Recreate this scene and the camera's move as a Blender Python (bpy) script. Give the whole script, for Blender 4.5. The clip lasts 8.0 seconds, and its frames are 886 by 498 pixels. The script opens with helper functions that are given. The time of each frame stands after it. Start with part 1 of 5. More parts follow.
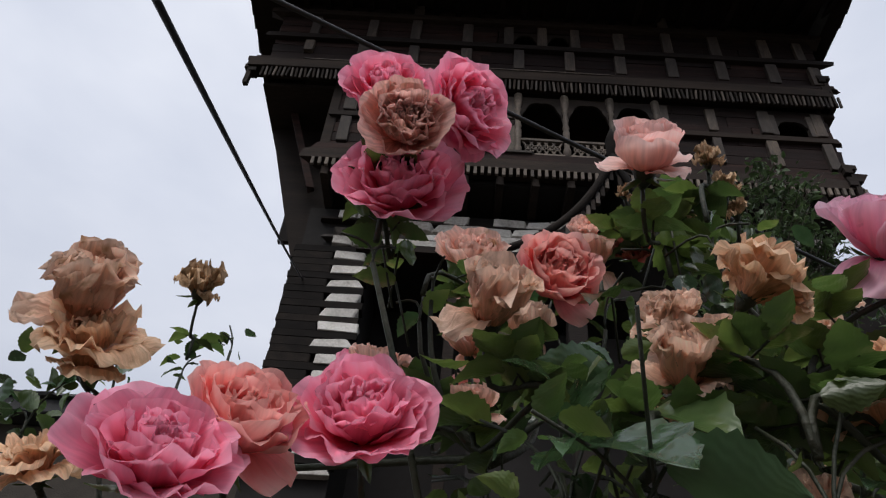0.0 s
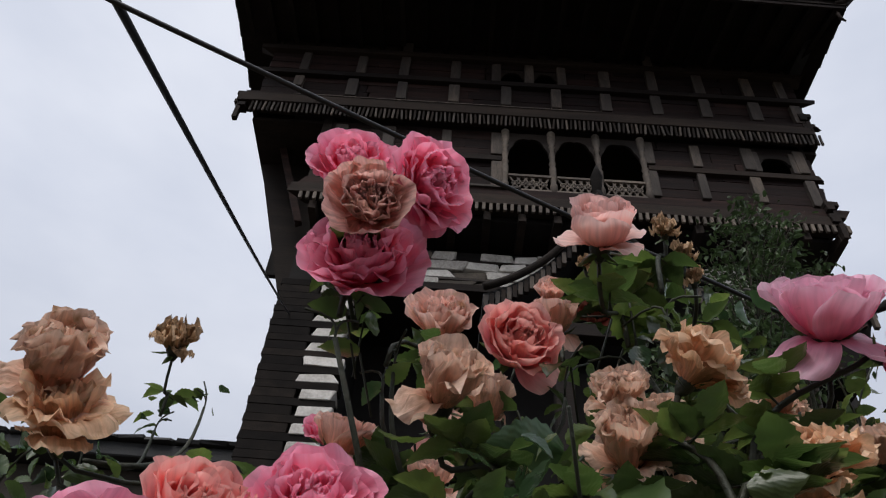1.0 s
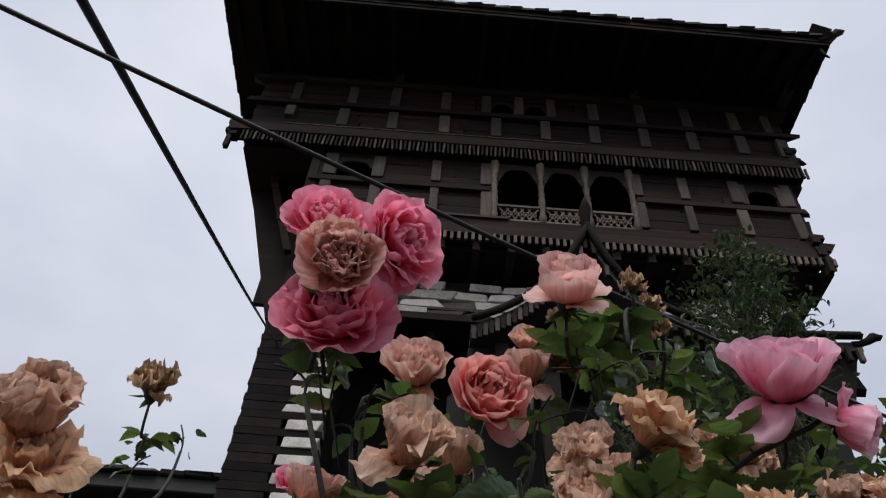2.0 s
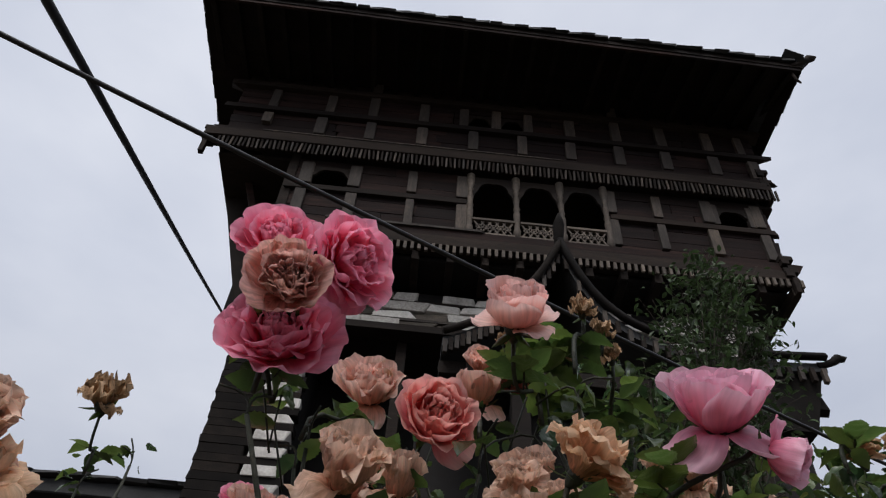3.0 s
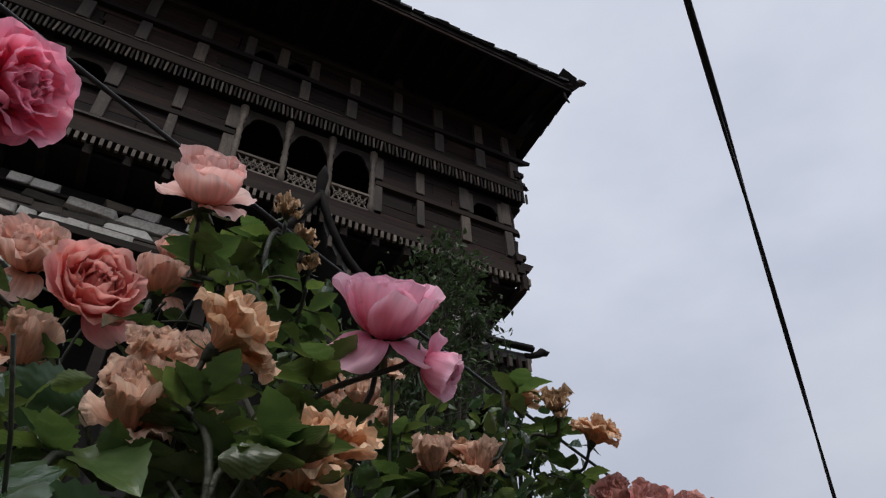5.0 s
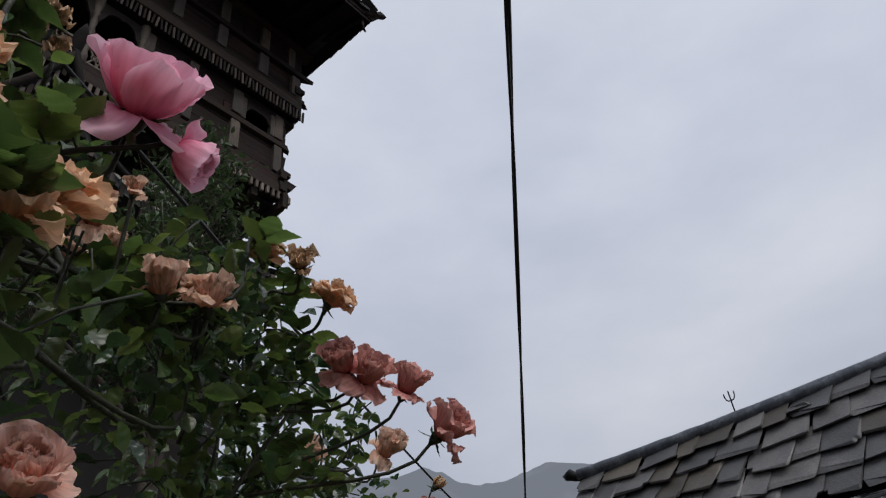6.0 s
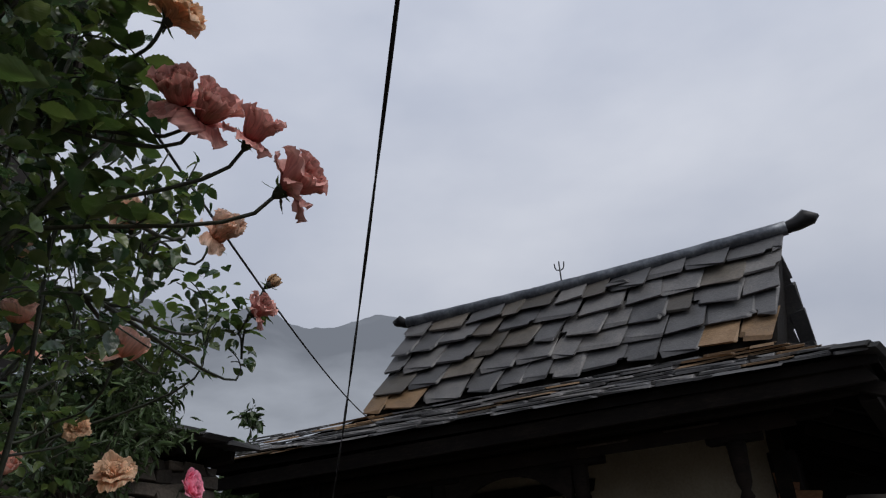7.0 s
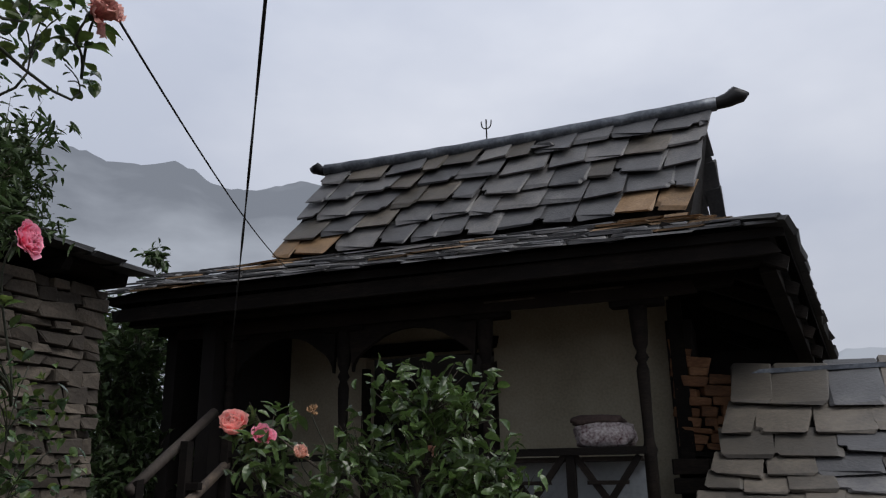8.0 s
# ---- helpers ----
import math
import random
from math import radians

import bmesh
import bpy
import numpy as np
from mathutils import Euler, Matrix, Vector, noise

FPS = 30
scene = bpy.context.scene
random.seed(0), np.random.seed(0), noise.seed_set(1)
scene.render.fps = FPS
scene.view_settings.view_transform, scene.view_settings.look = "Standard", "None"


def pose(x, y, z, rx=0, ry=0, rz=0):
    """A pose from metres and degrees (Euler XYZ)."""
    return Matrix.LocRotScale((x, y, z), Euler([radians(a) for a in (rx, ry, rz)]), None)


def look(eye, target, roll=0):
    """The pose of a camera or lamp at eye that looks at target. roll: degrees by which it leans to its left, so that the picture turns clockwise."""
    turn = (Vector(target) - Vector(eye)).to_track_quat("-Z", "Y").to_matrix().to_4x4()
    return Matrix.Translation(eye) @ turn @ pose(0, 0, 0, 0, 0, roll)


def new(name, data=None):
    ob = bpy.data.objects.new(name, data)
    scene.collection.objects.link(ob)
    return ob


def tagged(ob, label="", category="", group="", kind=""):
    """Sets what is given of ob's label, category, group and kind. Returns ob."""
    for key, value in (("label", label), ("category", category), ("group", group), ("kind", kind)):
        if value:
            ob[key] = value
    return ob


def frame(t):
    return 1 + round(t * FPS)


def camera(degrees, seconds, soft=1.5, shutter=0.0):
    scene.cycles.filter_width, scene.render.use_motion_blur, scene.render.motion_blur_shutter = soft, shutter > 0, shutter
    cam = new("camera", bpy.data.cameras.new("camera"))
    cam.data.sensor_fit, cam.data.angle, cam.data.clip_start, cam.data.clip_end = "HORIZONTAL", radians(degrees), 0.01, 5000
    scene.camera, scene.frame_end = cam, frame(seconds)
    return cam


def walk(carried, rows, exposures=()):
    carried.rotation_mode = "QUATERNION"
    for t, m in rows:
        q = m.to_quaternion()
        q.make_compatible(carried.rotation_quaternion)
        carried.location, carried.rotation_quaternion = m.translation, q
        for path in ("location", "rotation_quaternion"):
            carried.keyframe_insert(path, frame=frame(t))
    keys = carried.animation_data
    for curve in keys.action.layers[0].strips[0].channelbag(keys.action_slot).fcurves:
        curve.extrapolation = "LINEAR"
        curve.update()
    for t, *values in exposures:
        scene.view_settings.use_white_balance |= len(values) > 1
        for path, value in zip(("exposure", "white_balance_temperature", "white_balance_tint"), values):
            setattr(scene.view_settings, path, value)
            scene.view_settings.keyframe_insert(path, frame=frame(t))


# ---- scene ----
cam = camera(61.1, 8.0, soft=1.2)
PATH = [
    (0, (0.08, 0.059, 1.556), (0.013, 1.549, 2.888), 5.4),
    (0.5, (0.093, 0.037, 1.564), (0.038, 1.499, 2.928), 5.1),
    (1, (0.103, 0.015, 1.57), (0.06, 1.446, 2.966), 5.0),
    (1.5, (0.112, -0.003, 1.574), (0.079, 1.398, 3.001), 4.9),
    (3, (0.145, -0.029, 1.585), (0.184, 1.322, 3.059), 4.5),
    (3.5, (0.164, -0.029, 1.586), (0.279, 1.316, 3.063), 3.5),
    (4, (0.184, -0.017, 1.589), (0.424, 1.322, 3.056), 1.6),
    (4.2, (0.191, -0.018, 1.583), (0.496, 1.317, 3.041), 1.0),
    (5.3, (0.224, 0.044, 1.567), (1.068, 1.239, 2.931), -4.1),
    (5.5, (0.227, 0.046, 1.551), (1.193, 1.188, 2.879), -5.3),
    (6, (0.247, 0.084, 1.510), (1.485, 1.060, 2.740), -6.3),
    (6.2, (0.276, 0.115, 1.528), (1.619, 1.058, 2.672), -6.3),
    (6.5, (0.312, 0.157, 1.51), (1.77, 1.026, 2.568), -6.6),
    (7, (0.36, 0.188, 1.474), (1.971, 0.984, 2.351), -4.0),
    (7.5, (0.452, 0.206, 1.38), (2.163, 0.956, 2.094), -3.1),
    (8, (0.658, 0.259, 1.322), (2.453, 0.938, 1.885), -1.0),
]
walk(cam, [(t, look(eye, target, roll)) for t, eye, target, roll in PATH], [(0, 0.1), (3.5, -0.04), (5.5, -0.03), (6.5, -0.16), (7.0, -0.12), (8.0, 0.1)])

# ---- light ----
world = bpy.data.worlds.new("overcast_sky")
scene.world = world
world.use_nodes = True
wn, wl = world.node_tree.nodes, world.node_tree.links
bg = wn["Background"]
sky = wn.new("ShaderNodeTexSky")
sky.sky_type, sky.sun_disc = "NISHITA", False
sky.sun_elevation, sky.sun_rotation = radians(48), radians(200)
sky.air_density, sky.dust_density = 1.4, 4.0
wtc = wn.new("ShaderNodeTexCoord")
wmap = wn.new("ShaderNodeMapping")
wmap.inputs["Scale"].default_value = (1.0, 1.0, 2.2)
wnoise = wn.new("ShaderNodeTexNoise")
wnoise.inputs["Scale"].default_value, wnoise.inputs["Detail"].default_value, wnoise.inputs["Roughness"].default_value = 2.2, 5, 0.5
wramp = wn.new("ShaderNodeValToRGB")
wramp.color_ramp.elements[0].position, wramp.color_ramp.elements[0].color = 0.32, (4.6, 4.95, 5.9, 1)
wramp.color_ramp.elements[1].position, wramp.color_ramp.elements[1].color = 0.68, (6.2, 6.45, 7.2, 1)
wmix = wn.new("ShaderNodeMixRGB")
wmix.inputs[0].default_value = 0.94
wl.new(wtc.outputs["Generated"], wmap.inputs[0])
wl.new(wmap.outputs[0], wnoise.inputs[0])
wl.new(wnoise.outputs[0], wramp.inputs[0])
wl.new(sky.outputs[0], wmix.inputs[1])
wl.new(wramp.outputs[0], wmix.inputs[2])
wsep = wn.new("ShaderNodeSeparateXYZ")
wl.new(wtc.outputs["Generated"], wsep.inputs[0])
wlow = wn.new("ShaderNodeMapRange")
wlow.inputs["From Min"].default_value, wlow.inputs["From Max"].default_value = 0.1, 0.65
wlow.inputs["To Min"].default_value, wlow.inputs["To Max"].default_value = 0.74, 1.05
wl.new(wsep.outputs[2], wlow.inputs[0])
wmul = wn.new("ShaderNodeMixRGB")
wmul.blend_type = "MULTIPLY"
wmul.inputs[0].default_value = 1.0
wl.new(wmix.outputs[0], wmul.inputs[1])
wl.new(wlow.outputs[0], wmul.inputs[2])
wl.new(wmul.outputs[0], bg.inputs[0])
bg.inputs[1].default_value = 0.118
sun_data = bpy.data.lights.new("sun", "SUN")
sun_data.energy, sun_data.angle, sun_data.color = 1.9, radians(40), (1.0, 0.97, 0.93)
sun = new("sun", sun_data)
sun.matrix_world = look((-3, -9, 12), (0, 0, 0))


# ---- materials ----
def base_material(name, rough=0.7, metal=0.0):
    m = bpy.data.materials.new(name)
    m.use_nodes = True
    p = m.node_tree.nodes["Principled BSDF"]
    p.inputs["Roughness"].default_value, p.inputs["Metallic"].default_value = rough, metal
    return m, m.node_tree.nodes, m.node_tree.links, p


def surface(name, colours, rough=0.75, big=1.5, fine=30.0, bump=0.3, stretch=(1, 1, 1), vary=0.25, metal=0.0, spec=0.4, rough_spread=0.15):
    """Stained and grained surface: colours run from dark to light through two scales of noise."""
    m, n, l, p = base_material(name, rough, metal)
    p.inputs["Specular IOR Level"].default_value = spec
    geo = n.new("ShaderNodeNewGeometry")
    mp = n.new("ShaderNodeMapping")
    mp.inputs["Scale"].default_value = stretch
    l.new(geo.outputs["Position"], mp.inputs[0])
    a, b = n.new("ShaderNodeTexNoise"), n.new("ShaderNodeTexNoise")
    a.inputs["Scale"].default_value, a.inputs["Detail"].default_value = big, 6
    b.inputs["Scale"].default_value, b.inputs["Detail"].default_value = fine, 8
    l.new(mp.outputs[0], a.inputs[0])
    l.new(mp.outputs[0], b.inputs[0])
    mix = n.new("ShaderNodeMath")
    mix.operation = "MULTIPLY_ADD"
    mix.inputs[1].default_value = 0.45
    l.new(b.outputs[0], mix.inputs[0])
    half = n.new("ShaderNodeMath")
    half.operation = "MULTIPLY"
    half.inputs[1].default_value = 0.55
    l.new(a.outputs[0], half.inputs[0])
    l.new(half.outputs[0], mix.inputs[2])
    info = n.new("ShaderNodeObjectInfo")
    shift = n.new("ShaderNodeMath")
    shift.operation = "MULTIPLY_ADD"
    shift.inputs[1].default_value = vary
    l.new(info.outputs["Random"], shift.inputs[0])
    l.new(mix.outputs[0], shift.inputs[2])
    ramp = n.new("ShaderNodeValToRGB")
    el = ramp.color_ramp.elements
    while len(el) < len(colours):
        el.new(0.5)
    for i, c in enumerate(colours):
        el[i].position = 0.36 + (0.34 + vary) * i / max(1, len(colours) - 1)
        el[i].color = (*c, 1)
    l.new(shift.outputs[0], ramp.inputs[0])
    l.new(ramp.outputs[0], p.inputs["Base Color"])
    rr = n.new("ShaderNodeMapRange")
    rr.inputs["To Min"].default_value, rr.inputs["To Max"].default_value = max(0.05, rough - rough_spread), min(1, rough + rough_spread)
    l.new(b.outputs[0], rr.inputs[0])
    l.new(rr.outputs[0], p.inputs["Roughness"])
    bp = n.new("ShaderNodeBump")
    bp.inputs["Strength"].default_value, bp.inputs["Distance"].default_value = bump, 0.02
    l.new(mix.outputs[0], bp.inputs["Height"])
    l.new(bp.outputs[0], p.inputs["Normal"])
    return m


def thin(name, inner, middle, rim, translucency=0.3, rough=0.5, vein=0.0, stain=None, vary=0.2, wet=0.0, glow=(1, 1, 1), creases=0.14, streaks=0.0):
    """Petal or leaf: colour runs along its length, with veins, blotches and light passing through."""
    m, n, l, p = base_material(name, rough)
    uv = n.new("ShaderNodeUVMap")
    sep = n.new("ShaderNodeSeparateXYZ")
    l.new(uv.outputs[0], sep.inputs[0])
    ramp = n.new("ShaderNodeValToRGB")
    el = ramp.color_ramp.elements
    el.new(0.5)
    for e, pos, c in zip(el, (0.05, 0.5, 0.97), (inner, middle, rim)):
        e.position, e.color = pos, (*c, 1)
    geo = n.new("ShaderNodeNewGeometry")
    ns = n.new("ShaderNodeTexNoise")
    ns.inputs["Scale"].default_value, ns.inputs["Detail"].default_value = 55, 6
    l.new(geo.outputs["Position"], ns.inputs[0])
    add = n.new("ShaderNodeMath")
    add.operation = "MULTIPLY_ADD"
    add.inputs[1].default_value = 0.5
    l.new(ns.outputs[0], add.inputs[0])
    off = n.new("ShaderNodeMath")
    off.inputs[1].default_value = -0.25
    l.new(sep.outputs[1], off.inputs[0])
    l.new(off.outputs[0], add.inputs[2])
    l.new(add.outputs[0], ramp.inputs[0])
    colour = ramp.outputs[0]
    if stain:
        ns2 = n.new("ShaderNodeTexNoise")
        ns2.inputs["Scale"].default_value, ns2.inputs["Detail"].default_value = 60, 8
        l.new(geo.outputs["Position"], ns2.inputs[0])
        r2 = n.new("ShaderNodeValToRGB")
        r2.color_ramp.elements[0].position, r2.color_ramp.elements[1].position = 0.54, 0.76
        l.new(ns2.outputs[0], r2.inputs[0])
        mx = n.new("ShaderNodeMixRGB")
        l.new(r2.outputs[0], mx.inputs[0])
        l.new(colour, mx.inputs[1])
        mx.inputs[2].default_value = (*stain, 1)
        colour = mx.outputs[0]
    info = n.new("ShaderNodeObjectInfo")
    isl = n.new("ShaderNodeMath")
    l.new(info.outputs["Random"], isl.inputs[0])
    l.new(geo.outputs["Random Per Island"], isl.inputs[1])
    frac = n.new("ShaderNodeMath")
    frac.operation = "FRACT"
    l.new(isl.outputs[0], frac.inputs[0])
    val = n.new("ShaderNodeMapRange")
    val.inputs["To Min"].default_value, val.inputs["To Max"].default_value = 1 - vary, 1 + vary
    l.new(frac.outputs[0], val.inputs[0])
    hsv = n.new("ShaderNodeHueSaturation")
    if streaks:
        # fine lengthwise veins
        smap = n.new("ShaderNodeMapping")
        smap.inputs["Scale"].default_value = (16, 1.3, 1)
        l.new(uv.outputs[0], smap.inputs[0])
        sn = n.new("ShaderNodeTexNoise")
        sn.inputs["Scale"].default_value, sn.inputs["Detail"].default_value = 1.0, 4
        l.new(smap.outputs[0], sn.inputs[0])
        sr = n.new("ShaderNodeMapRange")
        sr.inputs["From Min"].default_value, sr.inputs["From Max"].default_value = 0.3, 0.7
        sr.inputs["To Min"].default_value, sr.inputs["To Max"].default_value = 1 - streaks, 1 + 0.5 * streaks
        l.new(sn.outputs[0], sr.inputs[0])
        sm = n.new("ShaderNodeMath")
        sm.operation = "MULTIPLY"
        l.new(val.outputs[0], sm.inputs[0])
        l.new(sr.outputs[0], sm.inputs[1])
        l.new(sm.outputs[0], hsv.inputs["Value"])
    else:
        l.new(val.outputs[0], hsv.inputs["Value"])
    l.new(colour, hsv.inputs["Color"])
    l.new(hsv.outputs[0], p.inputs["Base Color"])
    p.inputs["Specular IOR Level"].default_value = 0.35
    bp = n.new("ShaderNodeBump")
    bp.inputs["Strength"].default_value, bp.inputs["Distance"].default_value = creases, 0.002 if creases < 0.3 else 0.004
    if vein:
        wv = n.new("ShaderNodeTexWave")
        wv.inputs["Scale"].default_value, wv.inputs["Distortion"].default_value = vein, 1.2
        wv.bands_direction = "DIAGONAL"
        l.new(uv.outputs[0], wv.inputs[0])
        l.new(wv.outputs[1], bp.inputs["Height"])
    elif streaks:
        hs = n.new("ShaderNodeMath")
        l.new(ns.outputs[0], hs.inputs[0])
        l.new(sn.outputs[0], hs.inputs[1])
        l.new(hs.outputs[0], bp.inputs["Height"])
    else:
        l.new(ns.outputs[0], bp.inputs["Height"])
    l.new(bp.outputs[0], p.inputs["Normal"])
    tr = n.new("ShaderNodeBsdfTranslucent")
    gl = n.new("ShaderNodeMixRGB")
    gl.blend_type = "MULTIPLY"
    gl.inputs[0].default_value = 1.0
    gl.inputs[2].default_value = (*glow, 1)
    l.new(hsv.outputs[0], gl.inputs[1])
    l.new(gl.outputs[0], tr.inputs[0])
    p.inputs["Coat Weight"].default_value, p.inputs["Coat Roughness"].default_value = wet, 0.18
    ms = n.new("ShaderNodeMixShader")
    ms.inputs[0].default_value = translucency
    l.new(p.outputs[0], ms.inputs[1])
    l.new(tr.outputs[0], ms.inputs[2])
    l.new(ms.outputs[0], n["Material Output"].inputs[0])
    return m


OLD_WOOD = surface("old_dark_timber", [(0.006, 0.0047, 0.0045), (0.017, 0.012, 0.0098), (0.042, 0.029, 0.022)], 0.85, 1.2, 14, 0.5, (0.6, 3, 5), spec=0.22)
PLANK_WOOD = surface("brown_plank", [(0.005, 0.0033, 0.0035), (0.016, 0.0085, 0.0075), (0.055, 0.027, 0.021)], 0.85, 1.5, 10, 0.5, (0.5, 3, 7), spec=0.22)
PALE_WOOD = surface("weathered_pale_timber", [(0.016, 0.013, 0.012), (0.052, 0.042, 0.036), (0.15, 0.115, 0.088)], 0.8, 2.5, 16, 0.5, (3, 3, 0.7))
CARVED_WOOD = surface("carved_grey_timber", [(0.036, 0.03, 0.026), (0.105, 0.085, 0.07), (0.24, 0.195, 0.155)], 0.8, 3, 20, 0.4)
# dark matt timber with the shade under eaves put into its colour
SHADE_DARK_WOOD = surface("shade_dark_timber", [(0.005, 0.0045, 0.0045), (0.012, 0.01, 0.009), (0.03, 0.023, 0.019)], 0.9, 2, 18, 0.4, (2, 1, 4), spec=0.12)
ORANGE_WOOD = surface("warm_carved_board", [(0.07, 0.032, 0.016), (0.19, 0.09, 0.042), (0.34, 0.19, 0.10)], 0.75, 4, 25, 0.6, (1, 1, 3))
# near-black, so that openings and recesses carry their shade in the colour
SHADE_INTERIOR = surface("shade_dark_boards", [(0.006, 0.005, 0.005), (0.014, 0.011, 0.01)], 0.9, 2, 10, 0.2)
SLATE = surface("grey_slate", [(0.036, 0.037, 0.041), (0.088, 0.088, 0.092), (0.175, 0.168, 0.162)], 0.5, 3.5, 40, 0.45, vary=0.35)
SLATE_BROWN = surface("rusty_slate", [(0.10, 0.066, 0.038), (0.2, 0.125, 0.066), (0.3, 0.21, 0.13)], 0.6, 5, 40, 0.4)
SLATE_TAN = surface("weathered_tan_slate", [(0.032, 0.03, 0.028), (0.072, 0.064, 0.055), (0.135, 0.118, 0.098)], 0.55, 3.5, 30, 0.45, vary=0.45)
ROOF_EDGE = surface("mossy_roof_slab", [(0.012, 0.013, 0.014), (0.03, 0.031, 0.033), (0.06, 0.06, 0.06)], 0.7, 3, 30, 0.5)
ZINC = surface("dented_zinc_sheet", [(0.03, 0.034, 0.042), (0.085, 0.095, 0.112), (0.22, 0.24, 0.27)], 0.45, 6, 30, 0.4, metal=0.5)
PALE_SHEET = surface("pale_painted_sheet", [(0.2, 0.22, 0.24), (0.34, 0.37, 0.40), (0.42, 0.45, 0.48)], 0.5, 4, 30, 0.1)
STONE = surface("brown_grey_stone", [(0.022, 0.018, 0.015), (0.055, 0.046, 0.037), (0.12, 0.10, 0.08)], 0.85, 5, 45, 0.8, vary=0.45)
MORTAR = surface("earth_joint", [(0.02, 0.016, 0.013), (0.05, 0.04, 0.032)], 0.95, 6, 60, 0.8)
LIME = surface("whitewashed_stone", [(0.22, 0.2, 0.18), (0.52, 0.50, 0.47), (0.74, 0.72, 0.69)], 0.85, 5, 30, 0.7, vary=0.3)
PLASTER = surface("cream_plaster", [(0.17, 0.148, 0.108), (0.31, 0.275, 0.205), (0.42, 0.38, 0.295)], 0.9, 2.0, 40, 0.3)
CABLE = surface("black_cable_sheath", [(0.008, 0.008, 0.009), (0.02, 0.02, 0.022)], 0.45, 4, 60, 0.1)
IRON = surface("black_wrought_iron", [(0.01, 0.01, 0.011), (0.03, 0.03, 0.032)], 0.5, 6, 60, 0.2, metal=0.6)
EARTH = surface("trodden_earth", [(0.03, 0.024, 0.018), (0.075, 0.06, 0.045), (0.12, 0.1, 0.075)], 0.95, 0.6, 12, 0.6)
QUILT = surface("printed_white_cloth", [(0.06, 0.02, 0.025), (0.5, 0.46, 0.46), (0.66, 0.63, 0.63)], 0.9, 14, 50, 0.3, (1, 1, 1))
BLANKET = surface("dark_folded_blanket", [(0.02, 0.014, 0.014), (0.06, 0.04, 0.036), (0.11, 0.08, 0.07)], 0.95, 12, 50, 0.4)
CANE = surface("rose_cane", [(0.008, 0.011, 0.006), (0.02, 0.024, 0.012), (0.04, 0.034, 0.02)], 0.6, 20, 120, 0.4)
BARK = surface("shrub_bark", [(0.02, 0.016, 0.012), (0.05, 0.04, 0.03), (0.09, 0.075, 0.06)], 0.9, 10, 60, 0.7)

PETAL = {
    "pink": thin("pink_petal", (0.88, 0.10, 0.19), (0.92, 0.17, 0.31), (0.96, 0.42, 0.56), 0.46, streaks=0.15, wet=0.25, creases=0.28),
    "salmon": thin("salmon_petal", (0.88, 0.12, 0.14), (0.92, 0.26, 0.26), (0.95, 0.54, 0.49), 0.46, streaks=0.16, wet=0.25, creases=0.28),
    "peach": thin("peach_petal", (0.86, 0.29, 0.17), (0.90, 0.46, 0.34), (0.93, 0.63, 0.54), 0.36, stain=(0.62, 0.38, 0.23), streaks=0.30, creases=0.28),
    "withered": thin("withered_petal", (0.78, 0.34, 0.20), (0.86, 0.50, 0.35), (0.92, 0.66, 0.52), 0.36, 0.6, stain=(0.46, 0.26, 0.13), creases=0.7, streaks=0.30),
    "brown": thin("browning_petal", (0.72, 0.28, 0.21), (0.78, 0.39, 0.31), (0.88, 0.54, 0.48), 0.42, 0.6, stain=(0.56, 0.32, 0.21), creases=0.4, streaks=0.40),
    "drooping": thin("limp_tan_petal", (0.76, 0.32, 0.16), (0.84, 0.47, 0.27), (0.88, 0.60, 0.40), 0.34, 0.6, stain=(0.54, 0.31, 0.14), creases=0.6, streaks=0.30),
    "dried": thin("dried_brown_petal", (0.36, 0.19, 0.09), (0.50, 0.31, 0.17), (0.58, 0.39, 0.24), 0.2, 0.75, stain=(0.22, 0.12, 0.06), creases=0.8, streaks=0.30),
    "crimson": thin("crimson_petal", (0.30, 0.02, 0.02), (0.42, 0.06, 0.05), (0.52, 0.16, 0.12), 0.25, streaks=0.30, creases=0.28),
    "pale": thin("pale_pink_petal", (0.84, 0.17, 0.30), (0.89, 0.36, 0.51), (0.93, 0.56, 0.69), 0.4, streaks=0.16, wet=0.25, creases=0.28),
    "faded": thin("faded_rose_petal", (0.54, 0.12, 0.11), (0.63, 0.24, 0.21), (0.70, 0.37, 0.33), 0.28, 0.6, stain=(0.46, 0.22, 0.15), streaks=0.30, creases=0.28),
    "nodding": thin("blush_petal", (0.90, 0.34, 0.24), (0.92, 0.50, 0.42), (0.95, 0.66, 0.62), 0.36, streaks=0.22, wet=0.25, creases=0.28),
}
LEAF = thin("rose_leaf", (0.075, 0.12, 0.038), (0.062, 0.105, 0.034), (0.085, 0.13, 0.044), 0.4, 0.28, 4, vary=0.5, wet=0.7, glow=(1.05, 1.1, 0.8))
LEAF_DARK = thin("old_rose_leaf", (0.044, 0.085, 0.038), (0.036, 0.072, 0.034), (0.05, 0.092, 0.044), 0.3, 0.22, 4, vary=0.5, wet=0.7, glow=(1.05, 1.1, 0.8))
LEAF_SMALL = thin("shrub_leaf", (0.042, 0.066, 0.026), (0.045, 0.075, 0.028), (0.065, 0.10, 0.038), 0.32, 0.4, vary=0.5)
LEAF_LIGHT = thin("fresh_rose_leaf", (0.10, 0.14, 0.04), (0.085, 0.125, 0.036), (0.115, 0.15, 0.048), 0.42, 0.32, 4, vary=0.5, wet=0.7, glow=(1.05, 1.1, 0.8))


